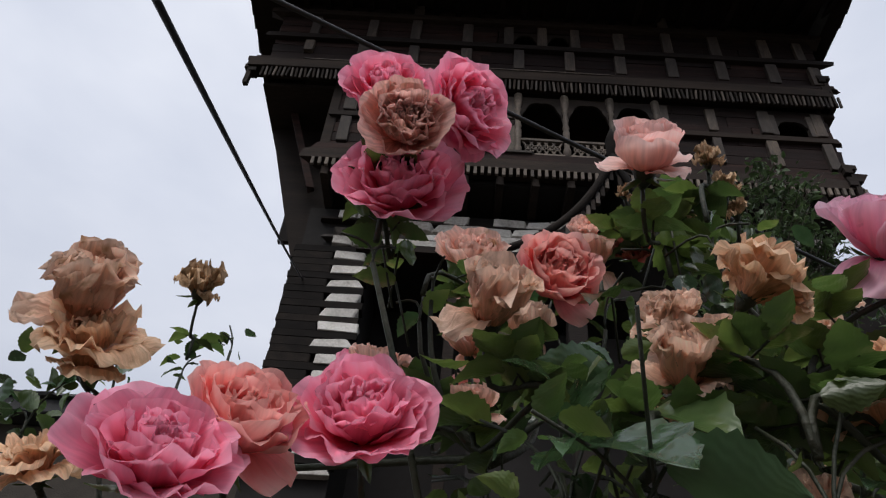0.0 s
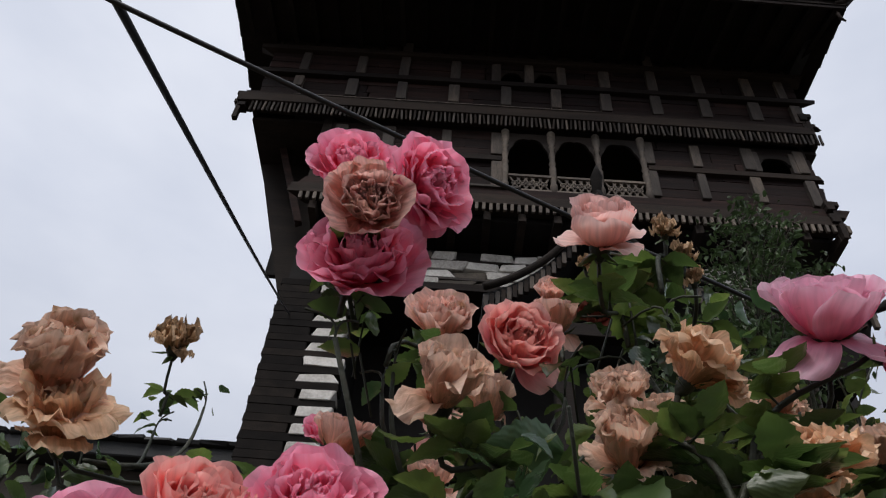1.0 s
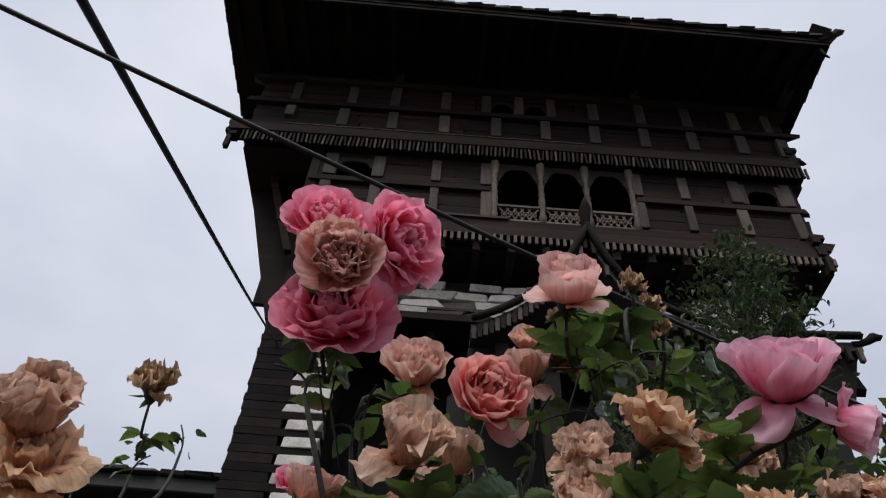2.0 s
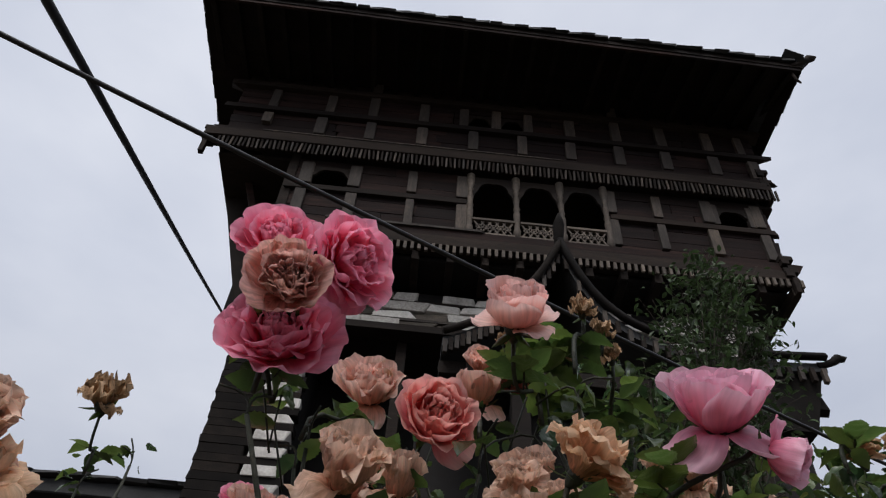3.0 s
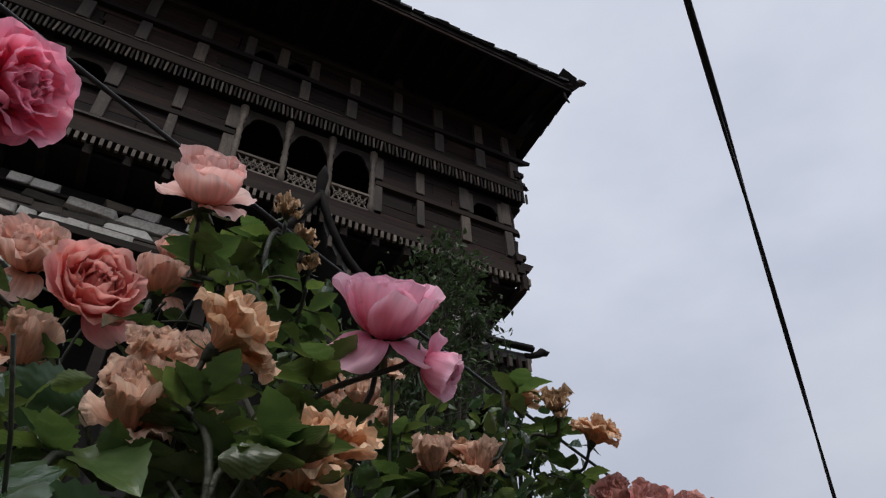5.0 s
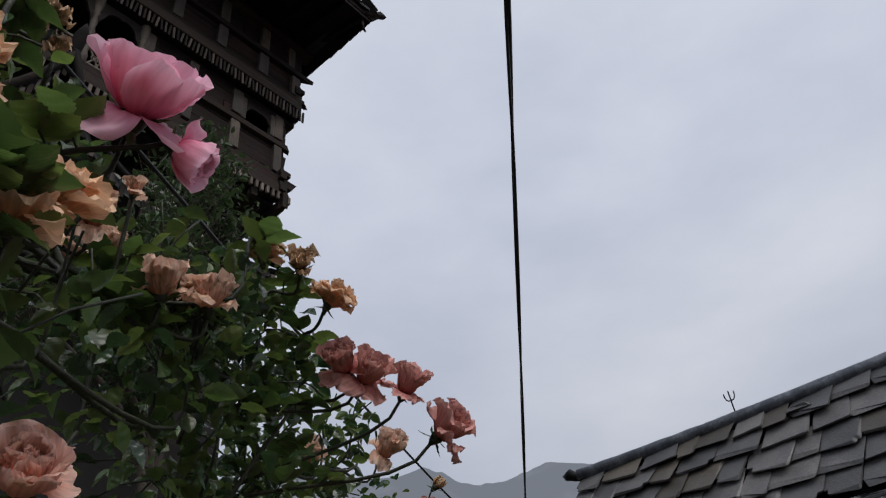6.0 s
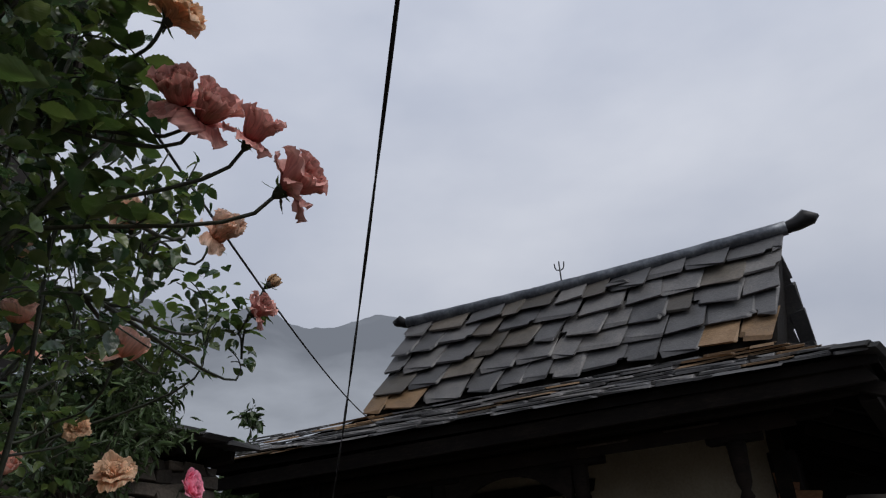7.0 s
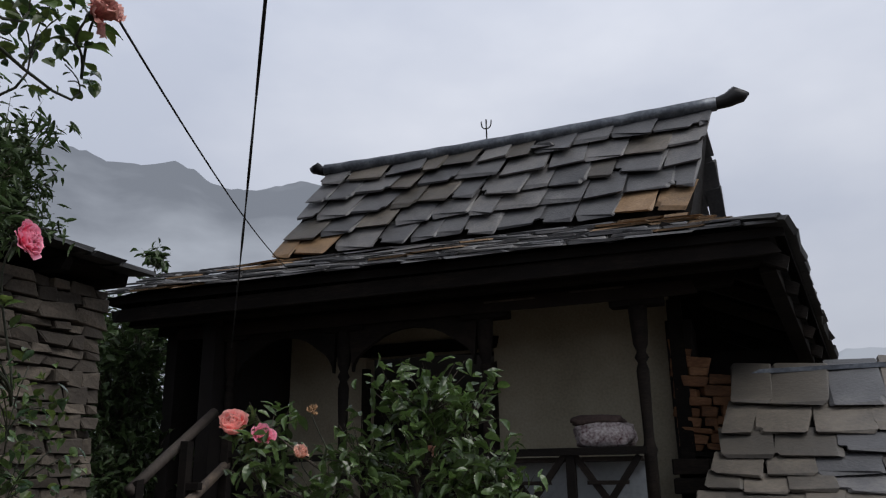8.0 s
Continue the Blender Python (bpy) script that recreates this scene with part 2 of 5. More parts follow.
# ---- building helpers ----
def mesh_object(name, verts, faces, material, parent=None, label="", smooth=False, uvs=None):
    me = bpy.data.meshes.new(name)
    me.from_pydata([tuple(v) for v in verts], [], [tuple(f) for f in faces])
    if uvs is not None:
        layer = me.uv_layers.new(name="UVMap")
        idx = np.zeros(len(me.loops), dtype=np.int32)
        me.loops.foreach_get("vertex_index", idx)
        layer.data.foreach_set("uv", np.asarray(uvs, dtype=np.float32)[idx].ravel())
    if smooth:
        me.polygons.foreach_set("use_smooth", [True] * len(me.polygons))
    me.materials.append(material)
    ob = new(name, me)
    if parent:
        ob.parent = parent
    if label:
        tagged(ob, label)
    return ob


def part(name, bm, material, parent, label="", smooth=False):
    me = bpy.data.meshes.new(name)
    bm.to_mesh(me)
    bm.free()
    if smooth:
        me.polygons.foreach_set("use_smooth", [True] * len(me.polygons))
    me.materials.append(material)
    ob = new(name, me)
    if parent:
        ob.parent = parent
    if label:
        tagged(ob, label)
    return ob


def thing(name, label, category, group="", kind="", at=(0, 0, 0)):
    ob = new(name)
    ob.empty_display_size = 0.1
    ob.location = at
    return tagged(ob, label, category, group, kind)


def add_box(bm, x0, x1, y0, y1, z0, z1, bevel=0.0):
    r = bmesh.ops.create_cube(bm, size=1, matrix=Matrix.Translation(((x0 + x1) / 2, (y0 + y1) / 2, (z0 + z1) / 2)) @ Matrix.Diagonal((x1 - x0, y1 - y0, z1 - z0, 1)))
    if bevel:
        edges = list({e for v in r["verts"] for e in v.link_edges})
        bmesh.ops.bevel(bm, geom=edges, offset=bevel, segments=1, affect="EDGES")


def box(name, parent, material, x0, x1, y0, y1, z0, z1, bevel=0.008, label=""):
    bm = bmesh.new()
    add_box(bm, x0, x1, y0, y1, z0, z1, bevel)
    return part(name, bm, material, parent, label)


PIECES = {}


def piece_mesh(material, style, variant):
    """A unit block with worn edges, shared by all pieces of one material and style."""
    key = (material.name, style, variant)
    if key not in PIECES:
        rng = random.Random(len(PIECES) * 7 + variant)
        bm = bmesh.new()
        bmesh.ops.create_cube(bm, size=1)
        rough = {"plank": 0.02, "stone": 0.16, "slate": 0.08}[style]
        for v in bm.verts:
            for k in range(3):
                v.co[k] += rng.uniform(-rough, rough) * (0.3 if style == "slate" and k == 2 else 1)
        if style == "slate":
            for v in bm.verts:
                if v.co.y < 0:
                    v.co.y += rng.uniform(-0.06, 0.04)
                    v.co.x *= rng.uniform(0.93, 1.02)
            if variant % 3:
                # one lower corner broken off
                side = -1 if variant % 2 else 1
                cut = [e for e in bm.edges if all(v.co.y < 0 and v.co.x * side > 0 for v in e.verts)]
                bmesh.ops.bevel(bm, geom=cut, offset=rng.uniform(0.06, 0.17), segments=2, affect="EDGES")
        bmesh.ops.bevel(bm, geom=list(bm.edges), offset={"plank": 0.04, "stone": 0.055, "slate": 0.03}[style], segments=1, affect="EDGES")
        me = bpy.data.meshes.new(style)
        bm.to_mesh(me)
        bm.free()
        me.materials.append(material)
        PIECES[key] = me
    return PIECES[key]


def piece(name, parent, material, m, style="plank", variants=5):
    ob = new(name, piece_mesh(material, style, random.randrange(variants)))
    ob.parent = parent
    ob.matrix_basis = m
    return ob


def block(name, parent, material, x0, x1, y0, y1, z0, z1, style="plank", turn=0.0):
    m = Matrix.Translation(((x0 + x1) / 2, (y0 + y1) / 2, (z0 + z1) / 2)) @ Matrix.Rotation(turn, 4, "Y") @ Matrix.Diagonal((x1 - x0, y1 - y0, z1 - z0, 1))
    return piece(name, parent, material, m, style)


def tube_data(points, radii, sides=7):
    pts = [Vector(p) for p in points]
    verts, faces = [], []
    ref = Vector((0.31, 0.87, 0.39))
    for i, p in enumerate(pts):
        d = (pts[min(i + 1, len(pts) - 1)] - pts[max(i - 1, 0)]).normalized()
        if abs(d.dot(ref)) > 0.95:
            ref = Vector((0.9, -0.2, 0.38))
        a = d.cross(ref).normalized()
        b = d.cross(a)
        r = radii[i] if isinstance(radii, (list, tuple)) else radii
        for k in range(sides):
            t = 2 * math.pi * k / sides
            verts.append(p + r * (math.cos(t) * a + math.sin(t) * b))
    for i in range(len(pts) - 1):
        for k in range(sides):
            k2 = (k + 1) % sides
            faces.append((i * sides + k, i * sides + k2, (i + 1) * sides + k2, (i + 1) * sides + k))
    faces.append(tuple(range(sides))[::-1])
    faces.append(tuple(range((len(pts) - 1) * sides, len(pts) * sides)))
    return verts, faces


def tube(name, points, radii, material, parent=None, sides=7, label=""):
    v, f = tube_data(points, radii, sides)
    return mesh_object(name, v, f, material, parent, label, True)


def bezier(a, b, c, d, n=10):
    a, b, c, d = Vector(a), Vector(b), Vector(c), Vector(d)
    return [(1 - t) ** 3 * a + 3 * (1 - t) ** 2 * t * b + 3 * (1 - t) * t * t * c + t ** 3 * d for t in [i / n for i in range(n + 1)]]


def turned(name, parent, material, x, y, profile, sides=10, label=""):
    """A lathe-turned upright: profile rows of height and radius."""
    return tube(name, [(x, y, z) for z, r in profile], [r for z, r in profile], material, parent, sides, label)


# ---- ground and distance ----
def build_ground():
    n = 40
    verts, faces = [], []
    for i in range(n + 1):
        for j in range(n + 1):
            u, v = (i / n * 2 - 1), (j / n * 2 - 1)
            x, y = 3 + 900 * u ** 3 + 8 * u, 3 + 900 * v ** 3 + 8 * v
            verts.append((x, y, 0.05 * noise.noise((x * 0.4, y * 0.4, 0))))
    for i in range(n):
        for j in range(n):
            a = i * (n + 1) + j
            faces.append((a, a + n + 1, a + n + 2, a + 1))
    tagged(mesh_object("ground", verts, faces, EARTH, None, "", True), "trodden brown earth yard", "ground", "", "structure")


def build_hills():
    m, n, l, p = base_material("painted_mist_slope", 1.0)
    geo = n.new("ShaderNodeNewGeometry")
    mp = n.new("ShaderNodeMapping")
    mp.inputs["Scale"].default_value = (0.008, 0.008, 0.016)
    l.new(geo.outputs["Position"], mp.inputs[0])
    ns = n.new("ShaderNodeTexNoise")
    ns.inputs["Scale"].default_value, ns.inputs["Detail"].default_value = 1.6, 6
    l.new(mp.outputs[0], ns.inputs[0])
    sep = n.new("ShaderNodeSeparateXYZ")
    l.new(geo.outputs["Position"], sep.inputs[0])
    # mist is painted into the slope colour, paler towards the foot
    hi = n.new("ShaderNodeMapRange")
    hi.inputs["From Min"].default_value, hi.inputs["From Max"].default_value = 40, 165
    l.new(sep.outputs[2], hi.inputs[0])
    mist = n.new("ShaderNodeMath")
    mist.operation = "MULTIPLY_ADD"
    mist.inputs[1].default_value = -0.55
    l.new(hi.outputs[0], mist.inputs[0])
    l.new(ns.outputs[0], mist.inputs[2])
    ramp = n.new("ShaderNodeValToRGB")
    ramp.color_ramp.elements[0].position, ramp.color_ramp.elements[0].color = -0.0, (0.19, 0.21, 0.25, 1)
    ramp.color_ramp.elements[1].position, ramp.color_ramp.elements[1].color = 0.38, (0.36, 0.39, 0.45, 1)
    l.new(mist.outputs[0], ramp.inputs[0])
    # the slope glows by itself to imitate distant haze
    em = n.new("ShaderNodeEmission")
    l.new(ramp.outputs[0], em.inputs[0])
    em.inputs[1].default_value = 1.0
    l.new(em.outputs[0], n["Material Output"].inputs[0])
    verts, faces = [], []
    steps, rows = 420, 10
    for i in range(steps + 1):
        az = radians(-75 + 200 * i / steps)
        deg = math.degrees(az)
        h = 143 + 7 / (1 + math.exp(-(deg - 41) * 1.6)) - 95 / (1 + math.exp((deg - 16) * 0.5)) - 2.5 * math.exp(-((deg - 37.5) / 2) ** 2)
        h *= 1.075
        h += 2.2 * noise.noise((az * 14, 1.3, 0)) + 1.6 * noise.noise((az * 45, 4.1, 0)) + 1.5 * noise.noise((az * 160, 7.7, 0))
        for j in range(rows + 1):
            f = j / rows
            d = 300 + 100 * f + 15 * noise.noise((az * 12, f * 3, 2))
            verts.append((d * math.cos(az), d * math.sin(az), -4 + (h + 4) * f ** 0.85))
    for i in range(steps):
        for j in range(rows):
            a = i * (rows + 1) + j
            faces.append((a, a + rows + 1, a + rows + 2, a + 1))
    tagged(mesh_object("backdrop", verts, faces, m, None, "", True), "forested mountain ridge with grey mist painted into its glowing colour", "mountain", "", "structure")


build_ground()
build_hills()


# ---- the tower ----
def arch_panel(name, parent, material, x0, x1, y0, y1, z0, zs, z1, lobes=3):
    """A board with a cusped arch cut through its lower part."""
    cx, w = (x0 + x1) / 2, (x1 - x0) / 2
    n = 18
    verts, faces = [], []
    for y in (y0, y1):
        for i in range(n + 1):
            t = math.pi * i / n
            r = 0.86 + 0.08 * abs(math.cos(t * lobes))
            verts.append((cx - w * r * math.cos(t), y, zs + (z1 - zs) * 0.86 * math.sin(t) * r))
        for i in range(n + 1):
            verts.append((x0 + (x1 - x0) * i / n, y, z1))
    k = 2 * (n + 1)
    for i in range(n):
        faces.append((i, i + 1, n + 2 + i, n + 1 + i))
        faces.append((k + i + 1, k + i, k + n + 1 + i, k + n + 2 + i))
        faces.append((i + 1, i, k + i, k + i + 1))
    faces.append((n + 1, k + n + 1, k, 0))
    faces.append((2 * n + 1, n, k + n, k + 2 * n + 1))
    faces.append((n + 1, 2 * n + 1, k + 2 * n + 1, k + n + 1))
    return mesh_object(name, verts, faces, material, parent)


def planked(parent, x0, x1, y, z0, z1, board=0.23, skip=()):
    """Horizontal boards in front of a wall, butted end to end with open joints."""
    z = z0
    while z < z1 - 0.05:
        h = min(board * random.uniform(0.85, 1.15), z1 - z)
        x = x0
        while x < x1 - 0.05:
            w = min(random.uniform(1.5, 2.8), x1 - x)
            if x1 - x - w < 0.5:
                w = x1 - x
            segs = [(x, x + w)]
            for a, b, c, d in skip:
                if z + h > c + 0.02 and z < d - 0.02:
                    nxt = []
                    for s, e in segs:
                        if e <= a or s >= b:
                            nxt.append((s, e))
                        else:
                            if s < a - 0.03:
                                nxt.append((s, a))
                            if e > b + 0.03:
                                nxt.append((b, e))
                    segs = nxt
            for s, e in segs:
                dy = random.uniform(0, 0.012)
                block("plank", parent, PLANK_WOOD, s + 0.004, e - 0.004, y - 0.03 - dy, y + 0.02, z + 0.004, z + h - 0.006)
            x += w
        z += h


def slate_slope(parent, frame_m, width, length, rows, slate_w, mats, thick=0.02, lift=0.03, skew=0.0, courses=None, lean=0.0, hip=0.0):
    """Courses of slates over a plane: local x along the eave, y up the slope, z out of it."""
    courses = courses or [length / rows] * rows
    rows = len(courses)
    for r, step in enumerate(courses):
        low = sum(courses[:r])
        x = -random.uniform(0, slate_w * 0.6)
        end = width - hip * low / sum(courses)
        while x < end:
            w = slate_w * random.uniform(0.65, 1.35)
            a, b = max(0, x), min(end, x + w)
            if b - a > 0.05:
                h = step * random.uniform(1.4, 1.6)
                m = frame_m @ Matrix.Translation(((a + b) / 2 + skew * (r + 0.5) / rows, low + h / 2 - 0.02 + random.uniform(-0.03, 0.025), lift + random.uniform(-0.004, 0.006)))
                m = m @ Matrix.Rotation(-thick * 1.5 / step, 4, "X") @ Matrix.Rotation(random.uniform(-0.05, 0.05), 4, "Z") @ Matrix.Rotation(random.uniform(-0.02, 0.02), 4, "Y")
                k = skew / length + lean + random.uniform(-0.12, 0.12)
                m = m @ Matrix(((1, k, 0, 0), (0, 1, 0, 0), (0, 0, 1, 0), (0, 0, 0, 1))) @ Matrix.Diagonal(((b - a) * 0.99, h, thick * random.uniform(0.8, 1.4), 1))
                piece("slate", parent, mats[random.randrange(len(mats))] if not callable(mats) else mats((a + b) / 2, r), m, "slate", 8)
            x += w


def frame_of(origin, along, up):
    o, a, u = Vector(origin), Vector(along).normalized(), Vector(up)
    u = (u - a * u.dot(a)).normalized()
    n = a.cross(u)
    return Matrix(((a.x, u.x, n.x, o.x), (a.y, u.y, n.y, o.y), (a.z, u.z, n.z, o.z), (0, 0, 0, 1)))


def dragon_end(name, parent, material, base, tip_dir, size, fat=1.0):
    """A carved roof-end: a beam that curls up into a beaked head."""
    b, d = Vector(base), Vector(tip_dir).normalized()
    up = Vector((0, 0, 1))
    pts = [b - d * size * 0.3, b, b + d * size * 0.35 + up * size * 0.10, b + d * size * 0.62 + up * size * 0.26, b + d * size * 0.85 + up * size * 0.22, b + d * size * 1.02 + up * size * 0.30]
    ob = tube(name, pts, [size * fat * r for r in (0.13, 0.13, 0.15, 0.19, 0.13, 0.03)], material, parent, 8)
    return ob


def build_tower():
    t = thing("castle_tower", "tall old tower of dark timber over stone with wide eaves", "tower", at=(1.3, 8, 0))
    inv = Matrix.Translation((-1.3, -8, 0))

    root = new("storeys")
    root.parent, root.matrix_basis = t, inv
    root["label"] = "projecting dark wooden storeys with battens and a carved balcony"
    # stone body with timber lacing
    body = new("stone_body")
    pivot = Matrix.Translation((0.1, 0.03, 1.57))
    body.parent, body.matrix_basis = t, inv @ pivot @ Matrix.Scale(0.94, 4) @ pivot.inverted()
    body["label"] = "whitewashed stone courses laced with dark beams"
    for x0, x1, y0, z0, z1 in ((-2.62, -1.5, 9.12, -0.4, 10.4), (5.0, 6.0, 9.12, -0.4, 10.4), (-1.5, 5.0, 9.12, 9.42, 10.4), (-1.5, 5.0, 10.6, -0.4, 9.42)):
        box("core", body, SHADE_INTERIOR, x0, x1, y0, 14.8, z0, z1, 0)
    z = 5.6
    while z < 9.35:
        block("stone", body, LIME, -2.03 + random.uniform(-0.05, 0.05), -1.52, 8.98, 9.2, z, z + 0.15, "stone")
        block("beam", body, SHADE_DARK_WOOD, -2.67, -1.46, 8.985, 9.2, z + 0.15, z + 0.275)
        block("stone", body, SHADE_DARK_WOOD, -2.665, -2.05, 8.99, 9.2, z, z + 0.15, "plank")
        z += 0.275
    z = 9.5
    for row in range(4):
        x = -2.1
        while x < 5.6:
            w = random.uniform(0.22, 0.75)
            if random.random() < 0.93:
                block("stone", body, LIME if random.random() < 0.68 else STONE, x, x + w - 0.02, 8.96 + random.uniform(0, 0.05), 9.2, z, z + 0.16, "stone")
            x += w
        z += 0.2
        if row in (0, 2):
            block("beam", body, PALE_WOOD if row == 0 else OLD_WOOD, -2.3, 5.7, 8.99, 9.2, z - 0.045, z + 0.01)
    block("lintel", body, OLD_WOOD, -1.7, 5.2, 8.9, 9.2, 9.36, 9.5)
    for x in (-0.2, 1.6, 3.4):
        block("post", body, OLD_WOOD, x, x + 0.16, 9.2, 9.36, 5.0, 9.4)
    # middle storey
    openings = [(0.76, 1.56, 10.66, 12.1), (1.56, 2.33, 10.66, 12.1), (2.33, 3.1, 10.66, 12.1), (-1.96, -1.34, 11.64, 12.02), (5.1, 5.62, 11.62, 11.98)]
    planked(root, -2.3, 6.0, 8.02, 10.6, 12.3, 0.24, openings)
    # boxes behind the balcony openings, with the shade put into their colour
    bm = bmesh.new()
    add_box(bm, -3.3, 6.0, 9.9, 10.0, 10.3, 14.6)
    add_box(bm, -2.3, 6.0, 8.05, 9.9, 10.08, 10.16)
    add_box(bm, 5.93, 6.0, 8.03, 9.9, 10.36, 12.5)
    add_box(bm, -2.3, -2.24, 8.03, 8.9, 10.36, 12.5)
    part("inner_wall", bm, SHADE_INTERIOR, root)
    lean = [(-2.72, 9.0, 9.2), (-2.0, 9.0, 9.2), (-2.0, 9.0, 12.5), (-3.75, 9.0, 12.5)]
    lean += [(x, 13.5, z) for x, y, z in lean]
    mesh_object("leaning_side", lean, [(0, 1, 2, 3), (7, 6, 5, 4), (0, 4, 5, 1), (1, 5, 6, 2), (2, 6, 7, 3), (3, 7, 4, 0)], OLD_WOOD, root)
    block("strut", root, PLANK_WOOD, -3.02, -2.9, 8.6, 8.74, 10.3, 12.7, "plank", -0.33)
    block("corner_post", root, OLD_WOOD, -2.42, -2.26, 7.96, 8.1, 10.4, 12.5)
    for x, w in ((-2.08, 0.2), (-1.23, 0.2), (-0.24, 0.16), (0.63, 0.2), (3.22, 0.17), (4.02, 0.16), (4.91, 0.2), (5.8, 0.18)):
        block("batten", root, PALE_WOOD, x - w / 2, x + w / 2, 7.92, 8.0, 11.62, 12.18)
        block("batten", root, PALE_WOOD, x - w / 2 + 0.01, x + w / 2 - 0.01, 7.915, 8.0, 10.8, 11.42)
    for a, b in ((-2.35, 0.66), (3.2, 6.04)):
        block("rail", root, OLD_WOOD, a, b, 7.9, 8.0, 11.42, 11.54)
    block("sill_beam", root, OLD_WOOD, -2.5, 6.04, 7.78, 8.06, 10.2, 10.42)
    block("sill_board", root, PLANK_WOOD, -2.5, 6.04, 7.84, 8.06, 10.42, 10.64)
    block("sill_moulding", root, PALE_WOOD, -1.5, 1.0, 7.80, 7.86, 10.62, 10.665)
    for a, b, c, d in openings[3:]:
        arch_panel("arched_board", root, OLD_WOOD, a - 0.04, b + 0.04, 7.95, 8.0, c, c + 0.12, d + 0.08)
        block("window_jamb", root, PALE_WOOD, a - 0.12, a, 7.93, 8.02, c - 0.02, d + 0.14)
        block("window_jamb", root, PALE_WOOD, b, b + 0.12, 7.93, 8.02, c - 0.02, d + 0.14)
    # balcony with turned pillars and a pierced parapet
    balcony = new("balcony")
    balcony.parent, balcony.matrix_basis = t, inv
    balcony["label"] = "three-arched balcony with turned pillars and pierced parapet"
    for x in (0.77, 1.56, 2.33, 3.1):
        turned("pillar", balcony, CARVED_WOOD, x, 7.93, [(10.64, 0.065), (10.86, 0.065), (10.92, 0.045), (11.05, 0.055), (11.3, 0.06), (11.36, 0.04), (11.42, 0.062), (11.5, 0.042), (11.62, 0.055), (11.8, 0.036), (11.86, 0.06), (11.9, 0.04), (12.0, 0.07), (12.24, 0.075)])
    for a, b in ((0.77, 1.56), (1.56, 2.33), (2.33, 3.1)):
        arch_panel("arch", balcony, OLD_WOOD, a + 0.03, b - 0.03, 7.92, 7.97, 11.6, 11.62, 12.2)
        block("parapet_rail", balcony, CARVED_WOOD, a + 0.05, b - 0.05, 7.88, 7.96, 11.02, 11.07)
        block("parapet_rail", balcony, CARVED_WOOD, a + 0.05, b - 0.05, 7.88, 7.96, 10.66, 10.71)
        k = 5
        for i in range(k):
            cx = a + 0.1 + (b - a - 0.2) * (i + 0.5) / k
            for s in (-1, 1):
                m = Matrix.Translation((cx, 7.92, 10.865)) @ Matrix.Rotation(s * 0.5, 4, "Y") @ Matrix.Diagonal((0.028, 0.03, 0.36, 1))
                piece("parapet_slat", balcony, CARVED_WOOD, m)
            v, f = tube_data([(cx + 0.05 * math.cos(q), 7.905, 10.865 + 0.05 * math.sin(q)) for q in [2 * math.pi * j / 12 for j in range(13)]], 0.012, 5)
            mesh_object("parapet_ring", v, f, CARVED_WOOD, balcony, "", True)
    # upper storey
    wins = [(0.67, 1.1, 13.62, 14.0), (1.3, 1.72, 13.62, 14.0)]
    planked(root, -3.7, 6.2, 7.9, 12.6, 14.36, 0.22, wins)
    bm = bmesh.new()
    add_box(bm, -3.7, 6.2, 8.02, 9.9, 12.26, 12.34)
    add_box(bm, -3.7, 6.2, 7.93, 8.0, 14.36, 14.82)
    add_box(bm, 6.12, 6.2, 7.9, 9.9, 12.34, 14.7)
    add_box(bm, -3.7, -3.62, 7.9, 9.9, 12.34, 14.7)
    part("upper_sides", bm, OLD_WOOD, root)
    for a, b, c, d in wins:
        arch_panel("arched_board", root, OLD_WOOD, a - 0.02, b + 0.02, 7.84, 7.88, c, c + 0.1, d + 0.06)
    for x in (-3.03, -1.96, -1.15, -0.18, 0.58, 1.2, 1.81, 2.61, 3.5, 4.37, 5.27, 5.9):
        w = random.uniform(0.15, 0.2)
        top = 14.78 if x in (-1.15, 3.5) else 14.18 + random.uniform(-0.03, 0.03)
        block("batten", root, PALE_WOOD, x - w / 2, x + w / 2, 7.79, 7.87, 13.57, top)
    for x in (-3.04, -2.04, -1.13, -0.18, 0.77, 1.68, 2.58, 3.49, 4.37, 5.27, 6.02):
        w = random.uniform(0.17, 0.21)
        block("batten", root, PALE_WOOD, x - w / 2, x + w / 2, 7.78, 7.87, 12.86 if x > -3 else 13.08, 13.4 + random.uniform(-0.03, 0.03))
    block("rail", root, OLD_WOOD, -3.75, 6.25, 7.76, 7.88, 13.44, 13.57)
    block("carved_moulding", root, PLANK_WOOD, -3.72, 6.22, 7.77, 7.88, 12.72, 12.8)
    block("carved_moulding", root, PALE_WOOD, -3.0, 2.4, 7.755, 7.77, 12.75, 12.775)
    block("sill_beam", root, OLD_WOOD, -3.8, 6.2, 7.7, 8.0, 12.42, 12.64)
    block("top_plate", root, OLD_WOOD, -3.85, 6.3, 7.76, 8.0, 14.24, 14.4)
    # hanging fringes of turned pendants
    fringe = new("fringe")
    fringe.parent, fringe.matrix_basis = t, inv
    fringe["label"] = "row of hanging carved wooden pendants"
    n = 132
    for i in range(n):
        x = -3.68 + 9.86 * i / (n - 1)
        piece("pendant", fringe, PALE_WOOD if i % 2 else OLD_WOOD, Matrix.Translation((x, 7.74, 12.29 + random.uniform(-0.015, 0.015))) @ Matrix.Rotation(random.uniform(-0.1, 0.1), 4, "Y") @ Matrix.Diagonal((0.035, 0.035, 0.27, 1)))
    n = 78
    for i in range(n):
        x = -2.4 + 8.4 * i / (n - 1)
